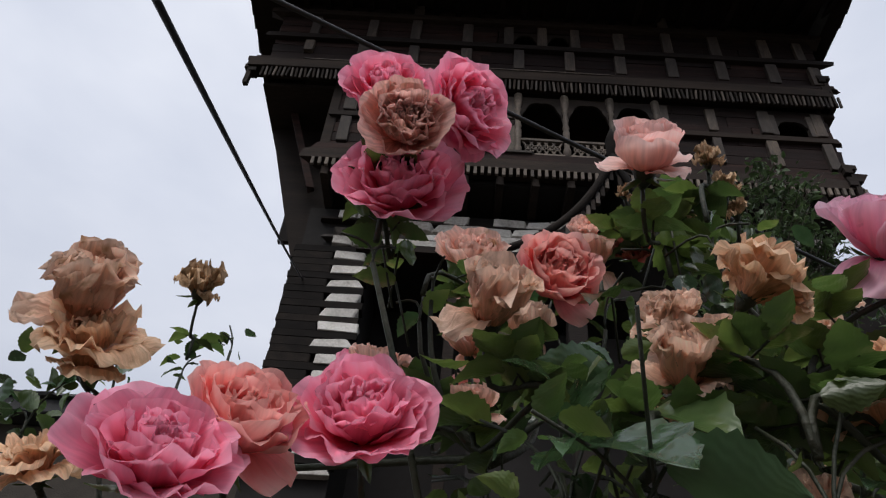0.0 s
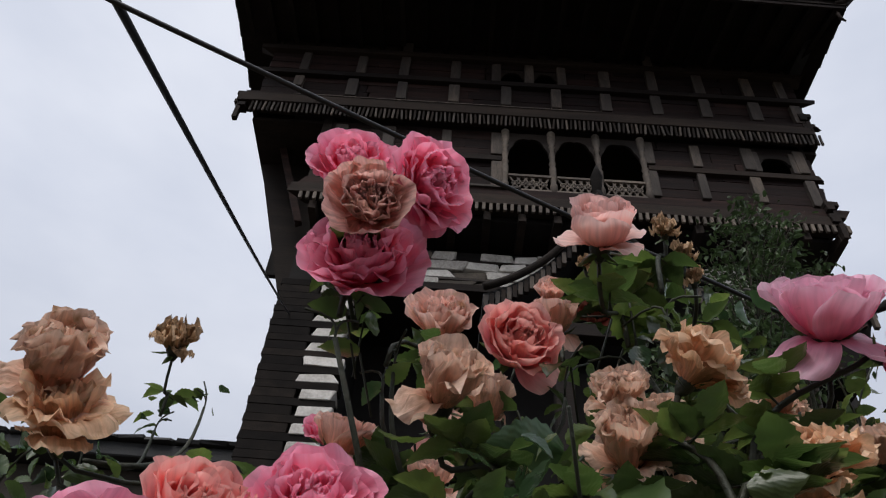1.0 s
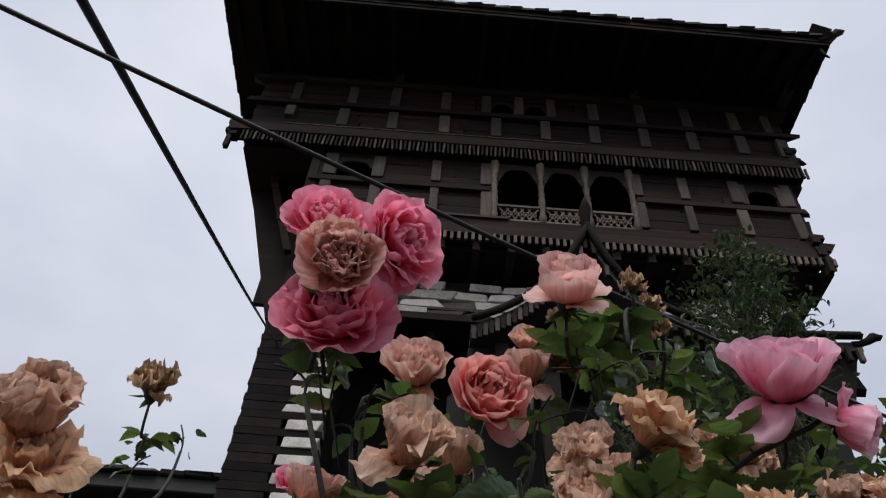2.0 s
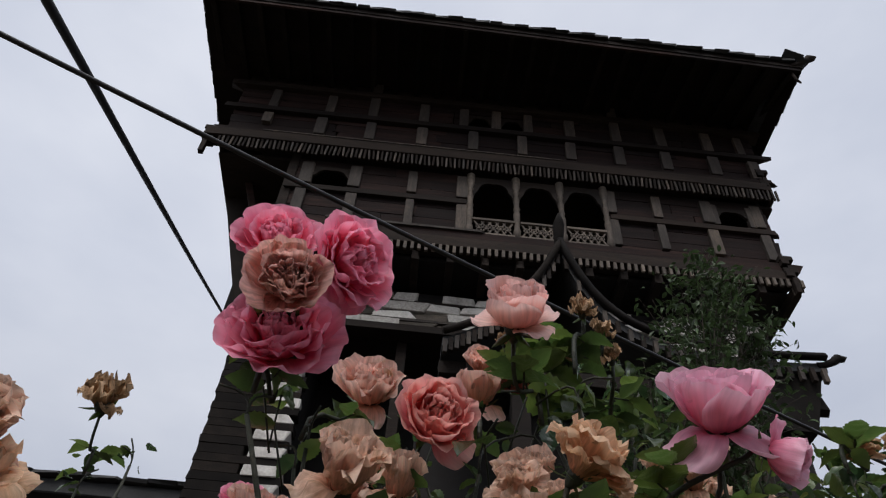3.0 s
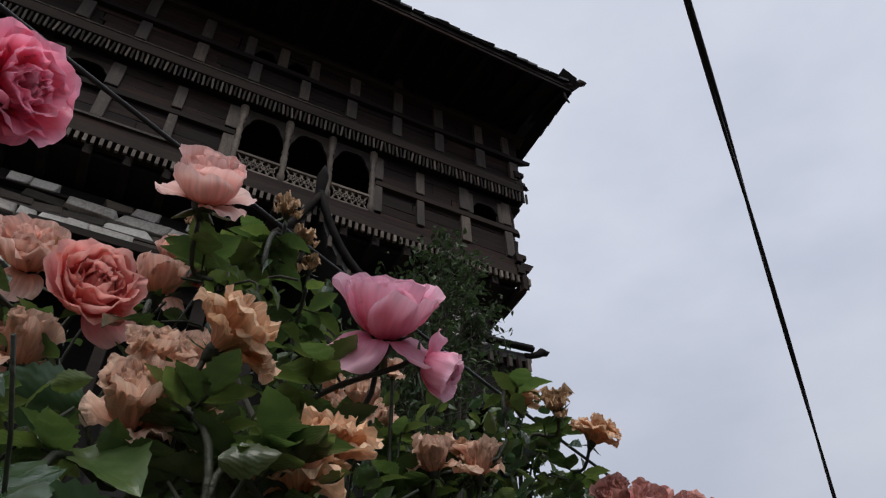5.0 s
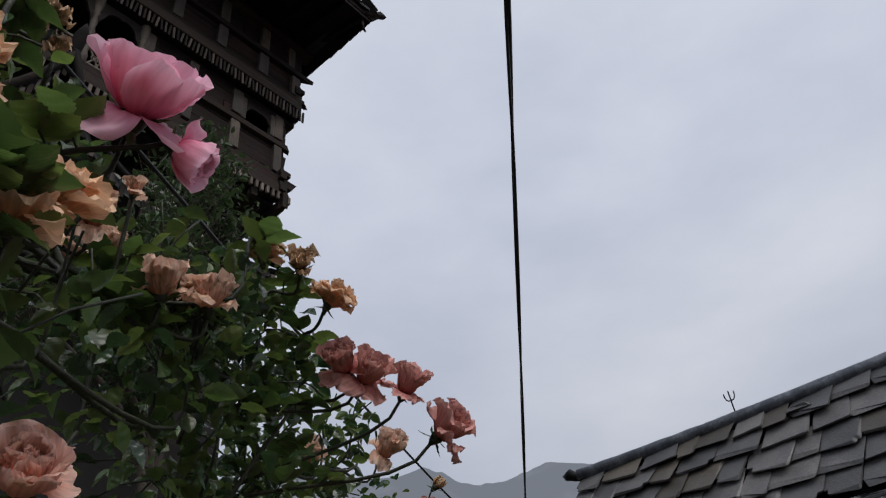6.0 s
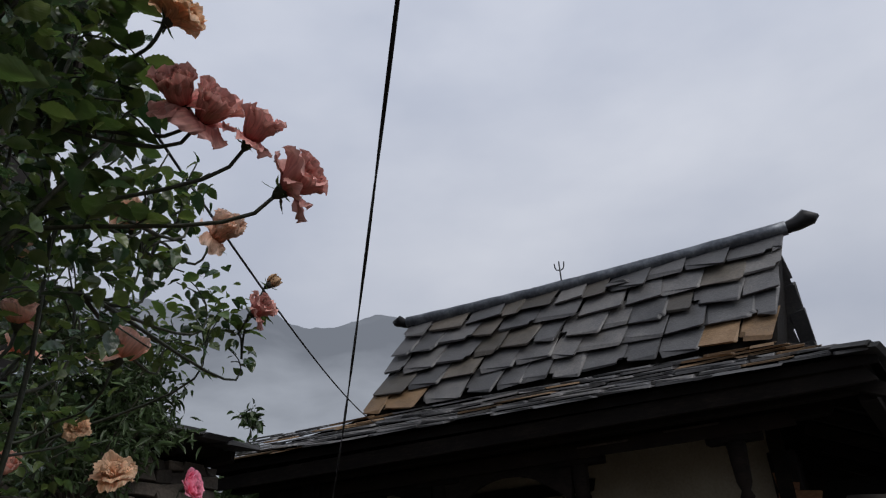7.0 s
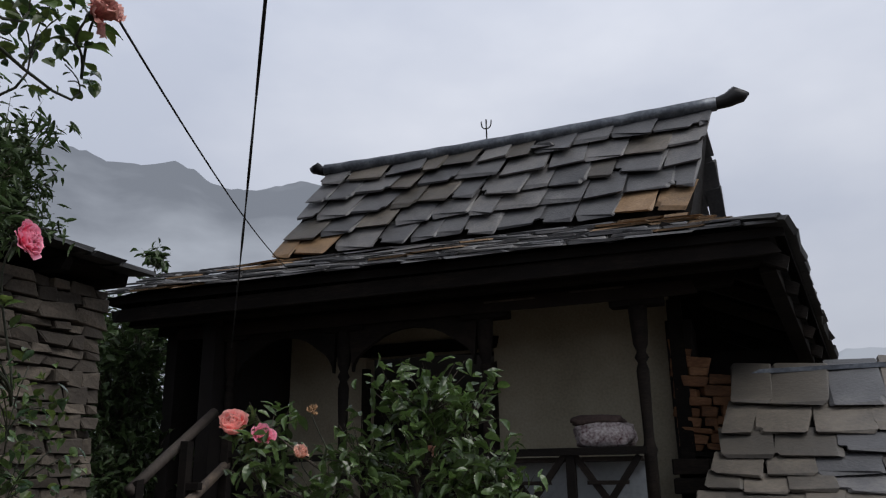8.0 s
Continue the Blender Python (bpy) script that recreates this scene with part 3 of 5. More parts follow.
        piece("pendant", fringe, CARVED_WOOD, Matrix.Translation((x, 7.8, 10.13 + random.uniform(-0.01, 0.01))) @ Matrix.Diagonal((0.05, 0.05, 0.15, 1)))
    # projecting beam ends at the corners
    for x, z, s in ((6.0, 12.6, 1), (6.0, 12.9, 1), (5.78, 10.25, 1), (5.78, 10.53, 1), (-3.8, 12.3, -1), (-3.8, 12.54, -1)):
        for k in range(2):
            block("beam_end", root, OLD_WOOD, min(x, x + s * (0.12 + 0.1 * k)), max(x, x + s * (0.12 + 0.1 * k)), 7.74 + k * 0.02, 7.92, z + 0.11 * k, z + 0.1 + 0.11 * k)
        block("beam_pendant", root, OLD_WOOD, min(x + s * 0.08, x + s * 0.16), max(x + s * 0.08, x + s * 0.16), 7.76, 7.86, z - 0.32, z)
    # floor joists under the projecting storey
    for i in range(16):
        x = -2.2 + 8.1 * i / 15
        block("joist", root, OLD_WOOD, x - 0.06, x + 0.06, 7.86, 8.6, 9.92, 10.1)
    # roof
    roof = new("roof")
    roof.parent, roof.matrix_basis = t, inv
    roof["label"] = "steep slate roof with deep dark boarded eaves"
    ex0, ex1, ey, ez = -4.42, 6.58, 6.2, 14.44
    sag = lambda x: 0.22 - 0.042 * (x + 2.0)  # the eave dips towards one corner
    verts = [(ex0, ey, ez + sag(ex0)), (ex1, ey, ez + sag(ex1)), (ex1, 15.6, ez), (ex0, 15.6, ez), (-2.2, 10.9, 17.6), (4.3, 10.9, 17.6)]
    lower = [(x, y, z - 0.12) for x, y, z in verts[:4]] + [(-2.2, 10.9, 17.4), (4.3, 10.9, 17.4)]
    inner = [(-3.7, 7.95, 14.82), (6.2, 7.95, 14.82), (6.2, 14.0, 14.82), (-3.7, 14.0, 14.82)]
    allv = verts + lower[:4] + inner
    fs = [(0, 1, 5, 4), (1, 2, 5), (2, 3, 4, 5), (3, 0, 4), (0, 6, 7, 1), (1, 7, 8, 2), (2, 8, 9, 3), (3, 9, 6, 0), (6, 10, 11, 7), (7, 11, 12, 8), (8, 12, 13, 9), (9, 13, 10, 6), (10, 13, 12, 11)]
    mesh_object("roof_shell", allv, fs, OLD_WOOD, roof)
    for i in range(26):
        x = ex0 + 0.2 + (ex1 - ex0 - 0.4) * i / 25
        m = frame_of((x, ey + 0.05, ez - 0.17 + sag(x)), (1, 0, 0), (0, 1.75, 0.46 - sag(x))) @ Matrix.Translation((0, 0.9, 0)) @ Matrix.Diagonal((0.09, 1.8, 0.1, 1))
        piece("rafter", roof, SHADE_DARK_WOOD, m)
    for i in range(46):
        x = ex0 + (ex1 - ex0) * i / 45
        piece("slate", roof, ROOF_EDGE, frame_of((x, ey - 0.03, ez + 0.03 + sag(x)), (1, random.uniform(-0.03, 0.03), 0), (0, 1, 0.66)) @ Matrix.Translation((0, 0.18, 0)) @ Matrix.Diagonal((0.27, 0.42 + random.uniform(0, 0.08), 0.05, 1)), "slate")
    for i in range(5):
        a, b = ex0 + (ex1 - ex0) * i / 5, ex0 + (ex1 - ex0) * (i + 1) / 5
        z = ez + sag((a + b) / 2)
        block("eave_board", roof, PLANK_WOOD, a, b - 0.01, ey + 0.02, ey + 0.07, z - 0.2, z - 0.02, turn=0.042)
    for i in range(26):
        y = ey + 0.3 * i
        for x, s in ((ex0, -1), (ex1, 1)):
            piece("slate", roof, ROOF_EDGE, frame_of((x + s * 0.03, y, ez + 0.03 + sag(x) * (1 - i / 31)), (0, 1, 0), (-s, 0, 0.66)) @ Matrix.Translation((0, 0.18, 0)) @ Matrix.Diagonal((0.33, 0.42, 0.05, 1)), "slate")
    dragon_end("roof_finial", roof, OLD_WOOD, (6.5, 6.2, 14.28), (0.9, -0.15, 0.3), 0.42)
    dragon_end("roof_finial", roof, OLD_WOOD, (-4.42, 6.2, 14.76), (-0.85, -0.15, 0.45), 0.5)
    tube("roof_hook", [(6.4, 6.3, 14.1), (6.42, 6.3, 13.88), (6.5, 6.32, 13.84)], [0.03, 0.03, 0.015], OLD_WOOD, roof)
    return t


def build_porch():
    """The gabled porch roof that stands before the tower."""
    t = thing("porch_roof", "dark curved porch roof with carved ridge end before the tower", "porch roof", at=(1.8, 7.2, 0))
    inv = Matrix.Translation((-1.8, -7.2, 0))
    g = new("shell")
    g.parent, g.matrix_basis = t, inv

    def height(u, s):
        return 7.16 + 1.62 * math.exp(-2.95 * u / 0.45) if s > 0 else 6.72 + 2.0 * math.exp(-1.4 * u / 0.78)

    for s, w in ((1, 2.95), (-1, 1.4)):
        verts, faces, n = [], [], 26
        for j, (y, dz) in enumerate(((6.3, 0), (8.9, 0), (6.3, -0.12), (8.9, -0.12))):
            for i in range(n + 1):
                u = i / n
                verts.append((1.8 + s * w * u, y, height(u, s) + dz + (0.05 if s > 0 else 0) * max(0, u - 0.8) / 0.2))
        k = n + 1
        for i in range(n):
            faces += [(i, i + 1, k + i + 1, k + i), (2 * k + i + 1, 2 * k + i, 3 * k + i, 3 * k + i + 1), (i + 1, i, 2 * k + i, 2 * k + i + 1)]
        faces.append((n, 3 * k - 1, 4 * k - 1, 2 * k - 1))
        mesh_object("roof_side", verts, faces, ROOF_EDGE, g)
        pts = [(1.8 + s * w * i / n, 6.24, height(i / n, s) + 0.05 + (0.05 if s > 0 else 0) * max(0, i / n - 0.8) / 0.2) for i in range(n + 1)]
        tube("bargeboard", pts, [0.05] * (n + 1), SHADE_DARK_WOOD, g, 4)
        for i in range(22):
            u = (i + 0.5) / 22
            block("pendant", g, PALE_WOOD if i % 2 else OLD_WOOD, 1.8 + s * w * u - 0.025, 1.8 + s * w * u + 0.025, 6.26, 6.32, height(u, s) - 0.24, height(u, s) - 0.06)
        block("eave_beam", g, OLD_WOOD, min(1.8, 1.8 + s * w), max(1.8, 1.8 + s * w), 6.5, 6.66, 6.72, 6.9)
        block("bracket", g, OLD_WOOD, 1.8 + s * (w - 0.35) - 0.07, 1.8 + s * (w - 0.35) + 0.07, 6.45, 6.6, 6.45, 6.95)
        for y in (6.55, 8.8):
            block("post", g, OLD_WOOD, 1.8 + s * (w - 0.9) - 0.1, 1.8 + s * (w - 0.9) + 0.1, y, y + 0.2, 0, 6.8)
    # solid near-black prism added as the dark mass under the long eave
    prism = [(x, y, z) for y in (6.36, 8.85) for x, z in ((4.7, 7.09), (4.42, 6.3), (3.1, 6.3), (3.1, 7.05))]
    mesh_object("boarded_end", prism, [(0, 1, 2, 3), (7, 6, 5, 4), (0, 4, 5, 1), (1, 5, 6, 2), (2, 6, 7, 3), (3, 7, 4, 0)], SHADE_DARK_WOOD, g)
    dragon_end("ridge_finial", g, SHADE_DARK_WOOD, (1.8, 6.3, 8.72), (0, -0.35, 1.0), 0.42)
    dragon_end("eave_finial", g, SHADE_DARK_WOOD, (4.74, 6.3, 7.19), (1, 0, 0.2), 0.3)
    # near-black backing sheet: dimness under the porch is put into its colour
    bm = bmesh.new()
    add_box(bm, 0.2, 4.3, 7.6, 7.75, 0, 7.0)
    part("back_boards", bm, SHADE_INTERIOR, g)
    return t


def build_annex():
    t = thing("low_annex", "low grey annex with dark slate eave beside the tower", "outbuilding", at=(-5, 11, 0))
    box("wall", t, STONE, -4, 2.3, -0.6, 2, 0, 6.7, 0.02)
    box("eave", t, ROOF_EDGE, -4.2, 2.4, -1.0, 2.2, 6.72, 6.95, 0.02)
    for i in range(16):
        piece("slate", t, ROOF_EDGE, Matrix.Translation((-4 + 0.41 * i, -0.85, 6.98)) @ Matrix.Rotation(random.uniform(-0.08, 0.08), 4, "Y") @ Matrix.Diagonal((0.44, 0.5, 0.05, 1)), "slate")


build_tower()
build_porch()
build_annex()


# ---- the slate-roofed house ----
def build_house():
    h = thing("village_house", "low timber house with open verandah and patched slate roof", "house", at=(7.6, 2.6, 0))
    inv = Matrix.Translation((-7.6, -2.6, 0))

    def group(name, label=""):
        g = new(name)
        g.parent, g.matrix_basis = h, inv
        if label:
            g["label"] = label
        return g

    roof = group("roof", "grey slate roof with a steep crown and flared lower courses")

    def tint(x, r):
        if (r < 1 and x < 0.75) or (r < 1 and x > 3.6):
            return SLATE_BROWN
        return SLATE if random.random() < 0.85 else SLATE_TAN

    # boarded shell under the slates
    k0, k1, r0, r1 = (7.0, 0.42, 3.36), (7.0, 4.52, 3.4), (7.6, 0.18, 4.52), (7.6, 4.22, 4.5)
    e0, e1 = (6.2, -0.2, 2.92), (6.2, 5.87, 2.98)
    b0, b1 = (9.0, -0.68, 2.3), (9.0, 5.87, 2.95)
    kb0, kb1 = (8.2, 0.42, 3.36), (8.2, 4.52, 3.4)
    up = [k0, k1, r0, r1, e0, e1, b0, b1, kb0, kb1]
    dn = [(x, y, z - 0.07) for x, y, z in up]
    fs = [(0, 2, 3, 1), (4, 0, 1, 5), (8, 9, 3, 2), (6, 7, 9, 8), (4, 6, 8, 0), (5, 1, 9, 7), (0, 8, 2), (1, 3, 9),
          (10, 14, 15, 11), (16, 18, 19, 17), (14, 10, 18, 16), (15, 17, 19, 11), (4, 5, 15, 14), (4, 14, 16, 6), (5, 7, 17, 15), (6, 16, 17, 7), (10, 11, 19, 18)]
    mesh_object("boarding", up + dn, fs, SHADE_DARK_WOOD, roof)
    slate_slope(roof, frame_of(k1, (0, -1, 0.0), (0.6, 0, 1.13)), 4.1, 1.3, 5, 0.36, lambda x, r: tint(4.1 - x, r), 0.018, 0.03, 0.3, None, 0.16)
    slate_slope(roof, frame_of((6.12, 5.9, 2.96), (0, -1, -0.011), (0.8, 0, 0.4)), 6.1, 0.9, 7, 0.42, lambda x, r: SLATE_BROWN if (r > 3 and (4.9 < x < 5.8 or 1.2 < x < 1.9)) or random.random() < 0.1 else SLATE, 0.016, 0.03, 0.0, None, 0.1, 0.75)
    slate_slope(roof, frame_of((8.3, 0.1, 3.3), (0.2, 1, 0), (-0.6, 0, 1.13)), 4.2, 1.3, 5, 0.34, [SLATE], 0.02, 0.03)
    for i in range(14):
        f = i / 13
        p = Vector(e0).lerp(Vector(b0), f)
        piece("verge_slate", roof, ROOF_EDGE, frame_of(p + Vector((0, -0.06, 0.0)), Vector(b0) - Vector(e0), (0, 1, 0.2)) @ Matrix.Translation((0, 0.16, 0)) @ Matrix.Rotation(random.uniform(-0.1, 0.1), 4, "Z") @ Matrix.Diagonal((0.3, 0.32, 0.045, 1)), "slate")
    # ridge covered with dented sheet metal, with carved ends
    pts = [(7.58, 0.1 + 4.18 * i / 24, 4.585 - 0.03 * math.sin(math.pi * i / 24) + 0.01 * noise.noise((i * 0.9, 0, 0))) for i in range(25)]
    tube("ridge_cap", pts, [0.072 + 0.008 * noise.noise((i * 1.7, 3, 0)) for i in range(25)], ZINC, roof, 8, "dented grey sheet-metal ridge cap")
    dragon_end("ridge_end", roof, IRON, (7.58, 0.1, 4.585), (0, -1, -0.12), 0.29, 1.6)
    dragon_end("ridge_end", roof, IRON, (7.58, 4.24, 4.56), (0, 1, 0.05), 0.24, 1.5)
    block("ridge_patch", roof, SLATE, 7.4, 7.55, 1.62, 1.85, 4.36, 4.4, "slate")
    # trident
    ty, tz = 2.36, 4.64
    tube("trident_shaft", [(7.56, ty, tz - 0.05), (7.56, ty, tz + 0.2)], 0.008, IRON, roof, 5)
    for s in (-1, 0, 1):
        tube("trident_prong", bezier((7.56, ty, tz + 0.1), (7.56, ty + s * 0.06, tz + 0.1), (7.56, ty + s * 0.05, tz + 0.16), (7.56, ty + s * 0.055, tz + 0.21 - 0.02 * abs(s)), 5), 0.007, IRON, roof, 5)
    # rafters and eave beams, coloured near-black for the shade under the eave
    frame_g = group("frame", "dark posts, beams and rafters with eave shade in their colour")
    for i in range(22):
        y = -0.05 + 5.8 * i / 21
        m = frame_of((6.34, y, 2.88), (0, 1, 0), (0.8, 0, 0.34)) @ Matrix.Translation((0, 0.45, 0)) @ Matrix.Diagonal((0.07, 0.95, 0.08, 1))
        piece("rafter", frame_g, SHADE_DARK_WOOD, m)
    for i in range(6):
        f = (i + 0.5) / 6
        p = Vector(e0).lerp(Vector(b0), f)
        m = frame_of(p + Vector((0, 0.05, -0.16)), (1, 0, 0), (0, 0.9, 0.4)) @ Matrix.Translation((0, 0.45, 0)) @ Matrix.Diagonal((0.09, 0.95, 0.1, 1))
        piece("rafter", frame_g, SHADE_DARK_WOOD, m)
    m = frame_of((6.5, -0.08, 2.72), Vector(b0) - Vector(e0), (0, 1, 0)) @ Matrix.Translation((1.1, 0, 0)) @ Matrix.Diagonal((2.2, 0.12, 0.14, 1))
    piece("verge_beam", frame_g, SHADE_DARK_WOOD, m)
    block("eave_board", frame_g, SHADE_DARK_WOOD, 6.24, 6.29, -0.1, 5.82, 2.74, 2.87)
    block("eave_beam", frame_g, SHADE_DARK_WOOD, 6.4, 6.54, -0.1, 5.75, 2.72, 2.86)
    block("porch_beam", frame_g, SHADE_DARK_WOOD, 6.8, 7.0, 0.1, 5.7, 2.68, 2.92)
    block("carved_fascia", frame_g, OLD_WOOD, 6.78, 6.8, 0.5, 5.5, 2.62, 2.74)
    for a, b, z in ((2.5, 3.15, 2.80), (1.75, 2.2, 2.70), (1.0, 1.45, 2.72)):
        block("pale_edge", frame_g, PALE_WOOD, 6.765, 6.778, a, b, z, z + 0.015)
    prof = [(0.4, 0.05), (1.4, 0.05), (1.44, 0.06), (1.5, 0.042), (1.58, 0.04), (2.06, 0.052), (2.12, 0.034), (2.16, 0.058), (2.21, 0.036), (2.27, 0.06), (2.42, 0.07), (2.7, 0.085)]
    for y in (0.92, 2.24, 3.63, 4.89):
        turned("post", frame_g, SHADE_DARK_WOOD, 6.9, y, prof)
        block("capital", frame_g, SHADE_DARK_WOOD, 6.82, 6.98, y - 0.22, y + 0.22, 2.58, 2.69)
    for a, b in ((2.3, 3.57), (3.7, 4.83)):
        m = arch_panel("arched_frieze", frame_g, SHADE_DARK_WOOD, a, b, -0.03, 0.03, 1.9, 2.2, 2.66, 2)
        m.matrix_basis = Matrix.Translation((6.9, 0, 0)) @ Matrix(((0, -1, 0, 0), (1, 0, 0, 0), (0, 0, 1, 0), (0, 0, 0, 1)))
    # walls: plain cream plaster, and inner walls with shade in their colour
    walls = group("walls", "cream plaster walls with inner walls coloured near-black for shade")
    bm = bmesh.new()
    add_box(bm, 8.0, 8.2, 0.75, 2.5, 0.4, 3.2)
    add_box(bm, 8.0, 8.2, 3.95, 4.9, 0.4, 3.2)
    add_box(bm, 8.0, 8.2, 2.5, 3.95, 2.5, 3.2)
    part("plaster_wall", bm, PLASTER, walls, "cream plastered back wall of the verandah")
    # near-black inner walls: the dimness of the verandah is in their colour
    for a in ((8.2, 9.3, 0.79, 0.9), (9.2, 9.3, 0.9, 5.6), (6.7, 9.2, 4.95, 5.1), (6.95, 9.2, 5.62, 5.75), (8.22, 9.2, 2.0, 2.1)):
        box("inner_wall", walls, SHADE_INTERIOR, *a, 0.0, 2.9, 0)
    box("verandah_floor", walls, SHADE_DARK_WOOD, 6.75, 8.2, 0.75, 5.0, 0.3, 0.5)
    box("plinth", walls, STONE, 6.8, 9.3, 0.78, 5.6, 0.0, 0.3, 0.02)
    box("ceiling_boards", walls, SHADE_DARK_WOOD, 6.95, 8.2, 0.78, 5.0, 2.93, 2.98)
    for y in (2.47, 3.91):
        block("door_jamb", walls, SHADE_DARK_WOOD, 7.95, 8.05, y, y + 0.07, 0.5, 2.35)
    block("door_head", walls, SHADE_DARK_WOOD, 7.94, 8.05, 2.45, 4.0, 2.5, 2.62)
    # end wall of warm carved boards
    z = 0.5
    while z < 2.7:
        hh = random.uniform(0.05, 0.1)
        y, y1 = 0.24, 0.76
        while y < y1 - 0.03:
            w = min(random.uniform(0.09, 0.3), y1 - y)
            if z + hh < 1.95 + 1.3 * (y + w / 2 - 0.2):
                m = Matrix.Translation((7.72 + random.uniform(-0.015, 0.015), y + w / 2, z + hh / 2)) @ Matrix.Rotation(0.1, 4, "X") @ Matrix.Diagonal((0.1, w - 0.012, hh - 0.014, 1))
                piece("board", walls, ORANGE_WOOD if 1.42 < z < 2.35 else SHADE_DARK_WOOD, m, "stone")
            y += w
        z += hh
    box("side_core", walls, SHADE_INTERIOR, 7.76, 8.6, 0.26, 0.78, 0.0, 2.05)
    # added near-black sheet that closes the gap to the sky
    box("back_boards", walls, SHADE_INTERIOR, 8.62, 8.7, -0.4, 0.78, 0.0, 2.4)
    box("side_core", walls, SHADE_INTERIOR, 7.76, 8.6, 0.55, 0.78, 2.05, 2.6)
    block("corner_post", walls, SHADE_DARK_WOOD, 7.66, 7.8, 0.62, 0.745, 0.4, 2.75)
    for z0 in (0.9, 1.1, 1.25):
        block("stacked_wood", walls, SHADE_DARK_WOOD, 7.3, 7.6, 0.5, 0.8, z0, z0 + 0.12)

    # verandah railing with crossed struts
    rail = group("railing", "dark verandah railing with crossed struts")
    block("top_rail", rail, SHADE_DARK_WOOD, 6.84, 6.96, 0.95, 4.85, 1.41, 1.47)
    block("low_rail", rail, SHADE_DARK_WOOD, 6.86, 6.94, 0.95, 4.85, 0.62, 0.69)
    block("bench_board", rail, PALE_WOOD, 6.98, 7.3, 0.98, 2.2, 1.36, 1.40)
    for y in (1.55, 2.2, 2.9, 4.2):
        block("baluster", rail, SHADE_DARK_WOOD, 6.86, 6.94, y - 0.035, y + 0.035, 0.5, 1.42)
    for a, b in ((1.0, 1.52), (1.6, 2.17), (2.95, 3.6), (4.25, 4.8)):
        c, L = (a + b) / 2, math.hypot(b - a, 0.72)
        for s in (-1, 1):
            m = Matrix.Translation((6.9 + 0.01 * s, c, 1.05)) @ Matrix.Rotation(s * math.atan2(0.72, b - a), 4, "X") @ Matrix.Diagonal((0.04, L, 0.05, 1))
            piece("cross_strut", rail, SHADE_DARK_WOOD, m)
        for zz in (0.92, 1.2):
            block("frame_bar", rail, SHADE_DARK_WOOD, 6.87, 6.93, c - 0.16, c + 0.16, zz - 0.015, zz + 0.015)
    # blue-grey panel behind the railing
    box("low_panel", rail, PALE_SHEET, 7.32, 7.35, 0.98, 2.2, 0.52, 1.38, 0.004, "pale blue-grey sheet panel")
    return h


def soft_bundle(name, centre, size, material, seed, label, category):
    bm = bmesh.new()
    bmesh.ops.create_icosphere(bm, subdivisions=4, radius=1)
    for v in bm.verts:
        n = v.co.normalized()
        p = Vector((abs(n.x) ** 0.7 * math.copysign(1, n.x), abs(n.y) ** 0.7 * math.copysign(1, n.y), abs(n.z) ** 0.8 * math.copysign(1, n.z)))
        p *= 1 + 0.16 * noise.noise(n * 1.8 + Vector((seed, 0, 0))) + 0.07 * noise.noise(n * 5 + Vector((0, seed, 0)))
        if p.z < -0.75:
            p.z = -0.75
        v.co = Vector((p.x * size[0], p.y * size[1], p.z * size[2])) + Vector(centre)
    return tagged(part(name, bm, material, None, "", True), label, category)


build_house()
soft_bundle("bedding", (7.06, 1.28, 1.56), (0.14, 0.25, 0.115), QUILT, 2.0, "white printed quilt bundled on the verandah railing", "bedding")
soft_bundle("folded_blanket", (7.08, 1.34, 1.685), (0.13, 0.22, 0.05), BLANKET, 5.0, "dark patterned blanket folded over the bedding", "blanket")


def build_low_roof():
    t = thing("shed_roof", "low shed roof of large uneven tan and grey slates", "roof", at=(7, -1, 0))
    g = new("slope")
    g.parent, g.matrix_basis = t, Matrix.Translation((-7, 1, 0))
    verts = [(7.42, -3.4, 2.0), (7.42, 0.16, 2.0), (6.0, 0.6, 0.93), (6.0, -3.4, 0.93)]
    verts += [(x + 0.05, y, z - 0.1) for x, y, z in verts]
    mesh_object("boarding", verts, [(0, 1, 2, 3), (7, 6, 5, 4), (0, 4, 5, 1), (1, 5, 6, 2), (2, 6, 7, 3), (3, 7, 4, 0)], SHADE_DARK_WOOD, g)
    slate_slope(g, frame_of((6.0, 0.66, 0.94), (0, -1, 0), (1.42, 0, 1.07)), 4.0, 1.76, 6, 0.32, [SLATE_TAN, SLATE_TAN, SLATE_TAN, SLATE], 0.02, 0.035, 0.42, (0.15, 0.15, 0.17, 0.2, 0.27, 0.36, 0.46), -0.1)
    block("ridge_flashing", g, ZINC, 7.38, 7.5, -3.4, 0.1, 2.03, 2.07)
    box("wall", g, STONE, 7.3, 7.5, -3.4, 0.1, 0, 1.95, 0.01)
    for y in (-3.3, -1.4, 0.45):
        block("post", g, SHADE_DARK_WOOD, 6.2, 6.34, y, y + 0.14, 0, 1.1)


build_low_roof()


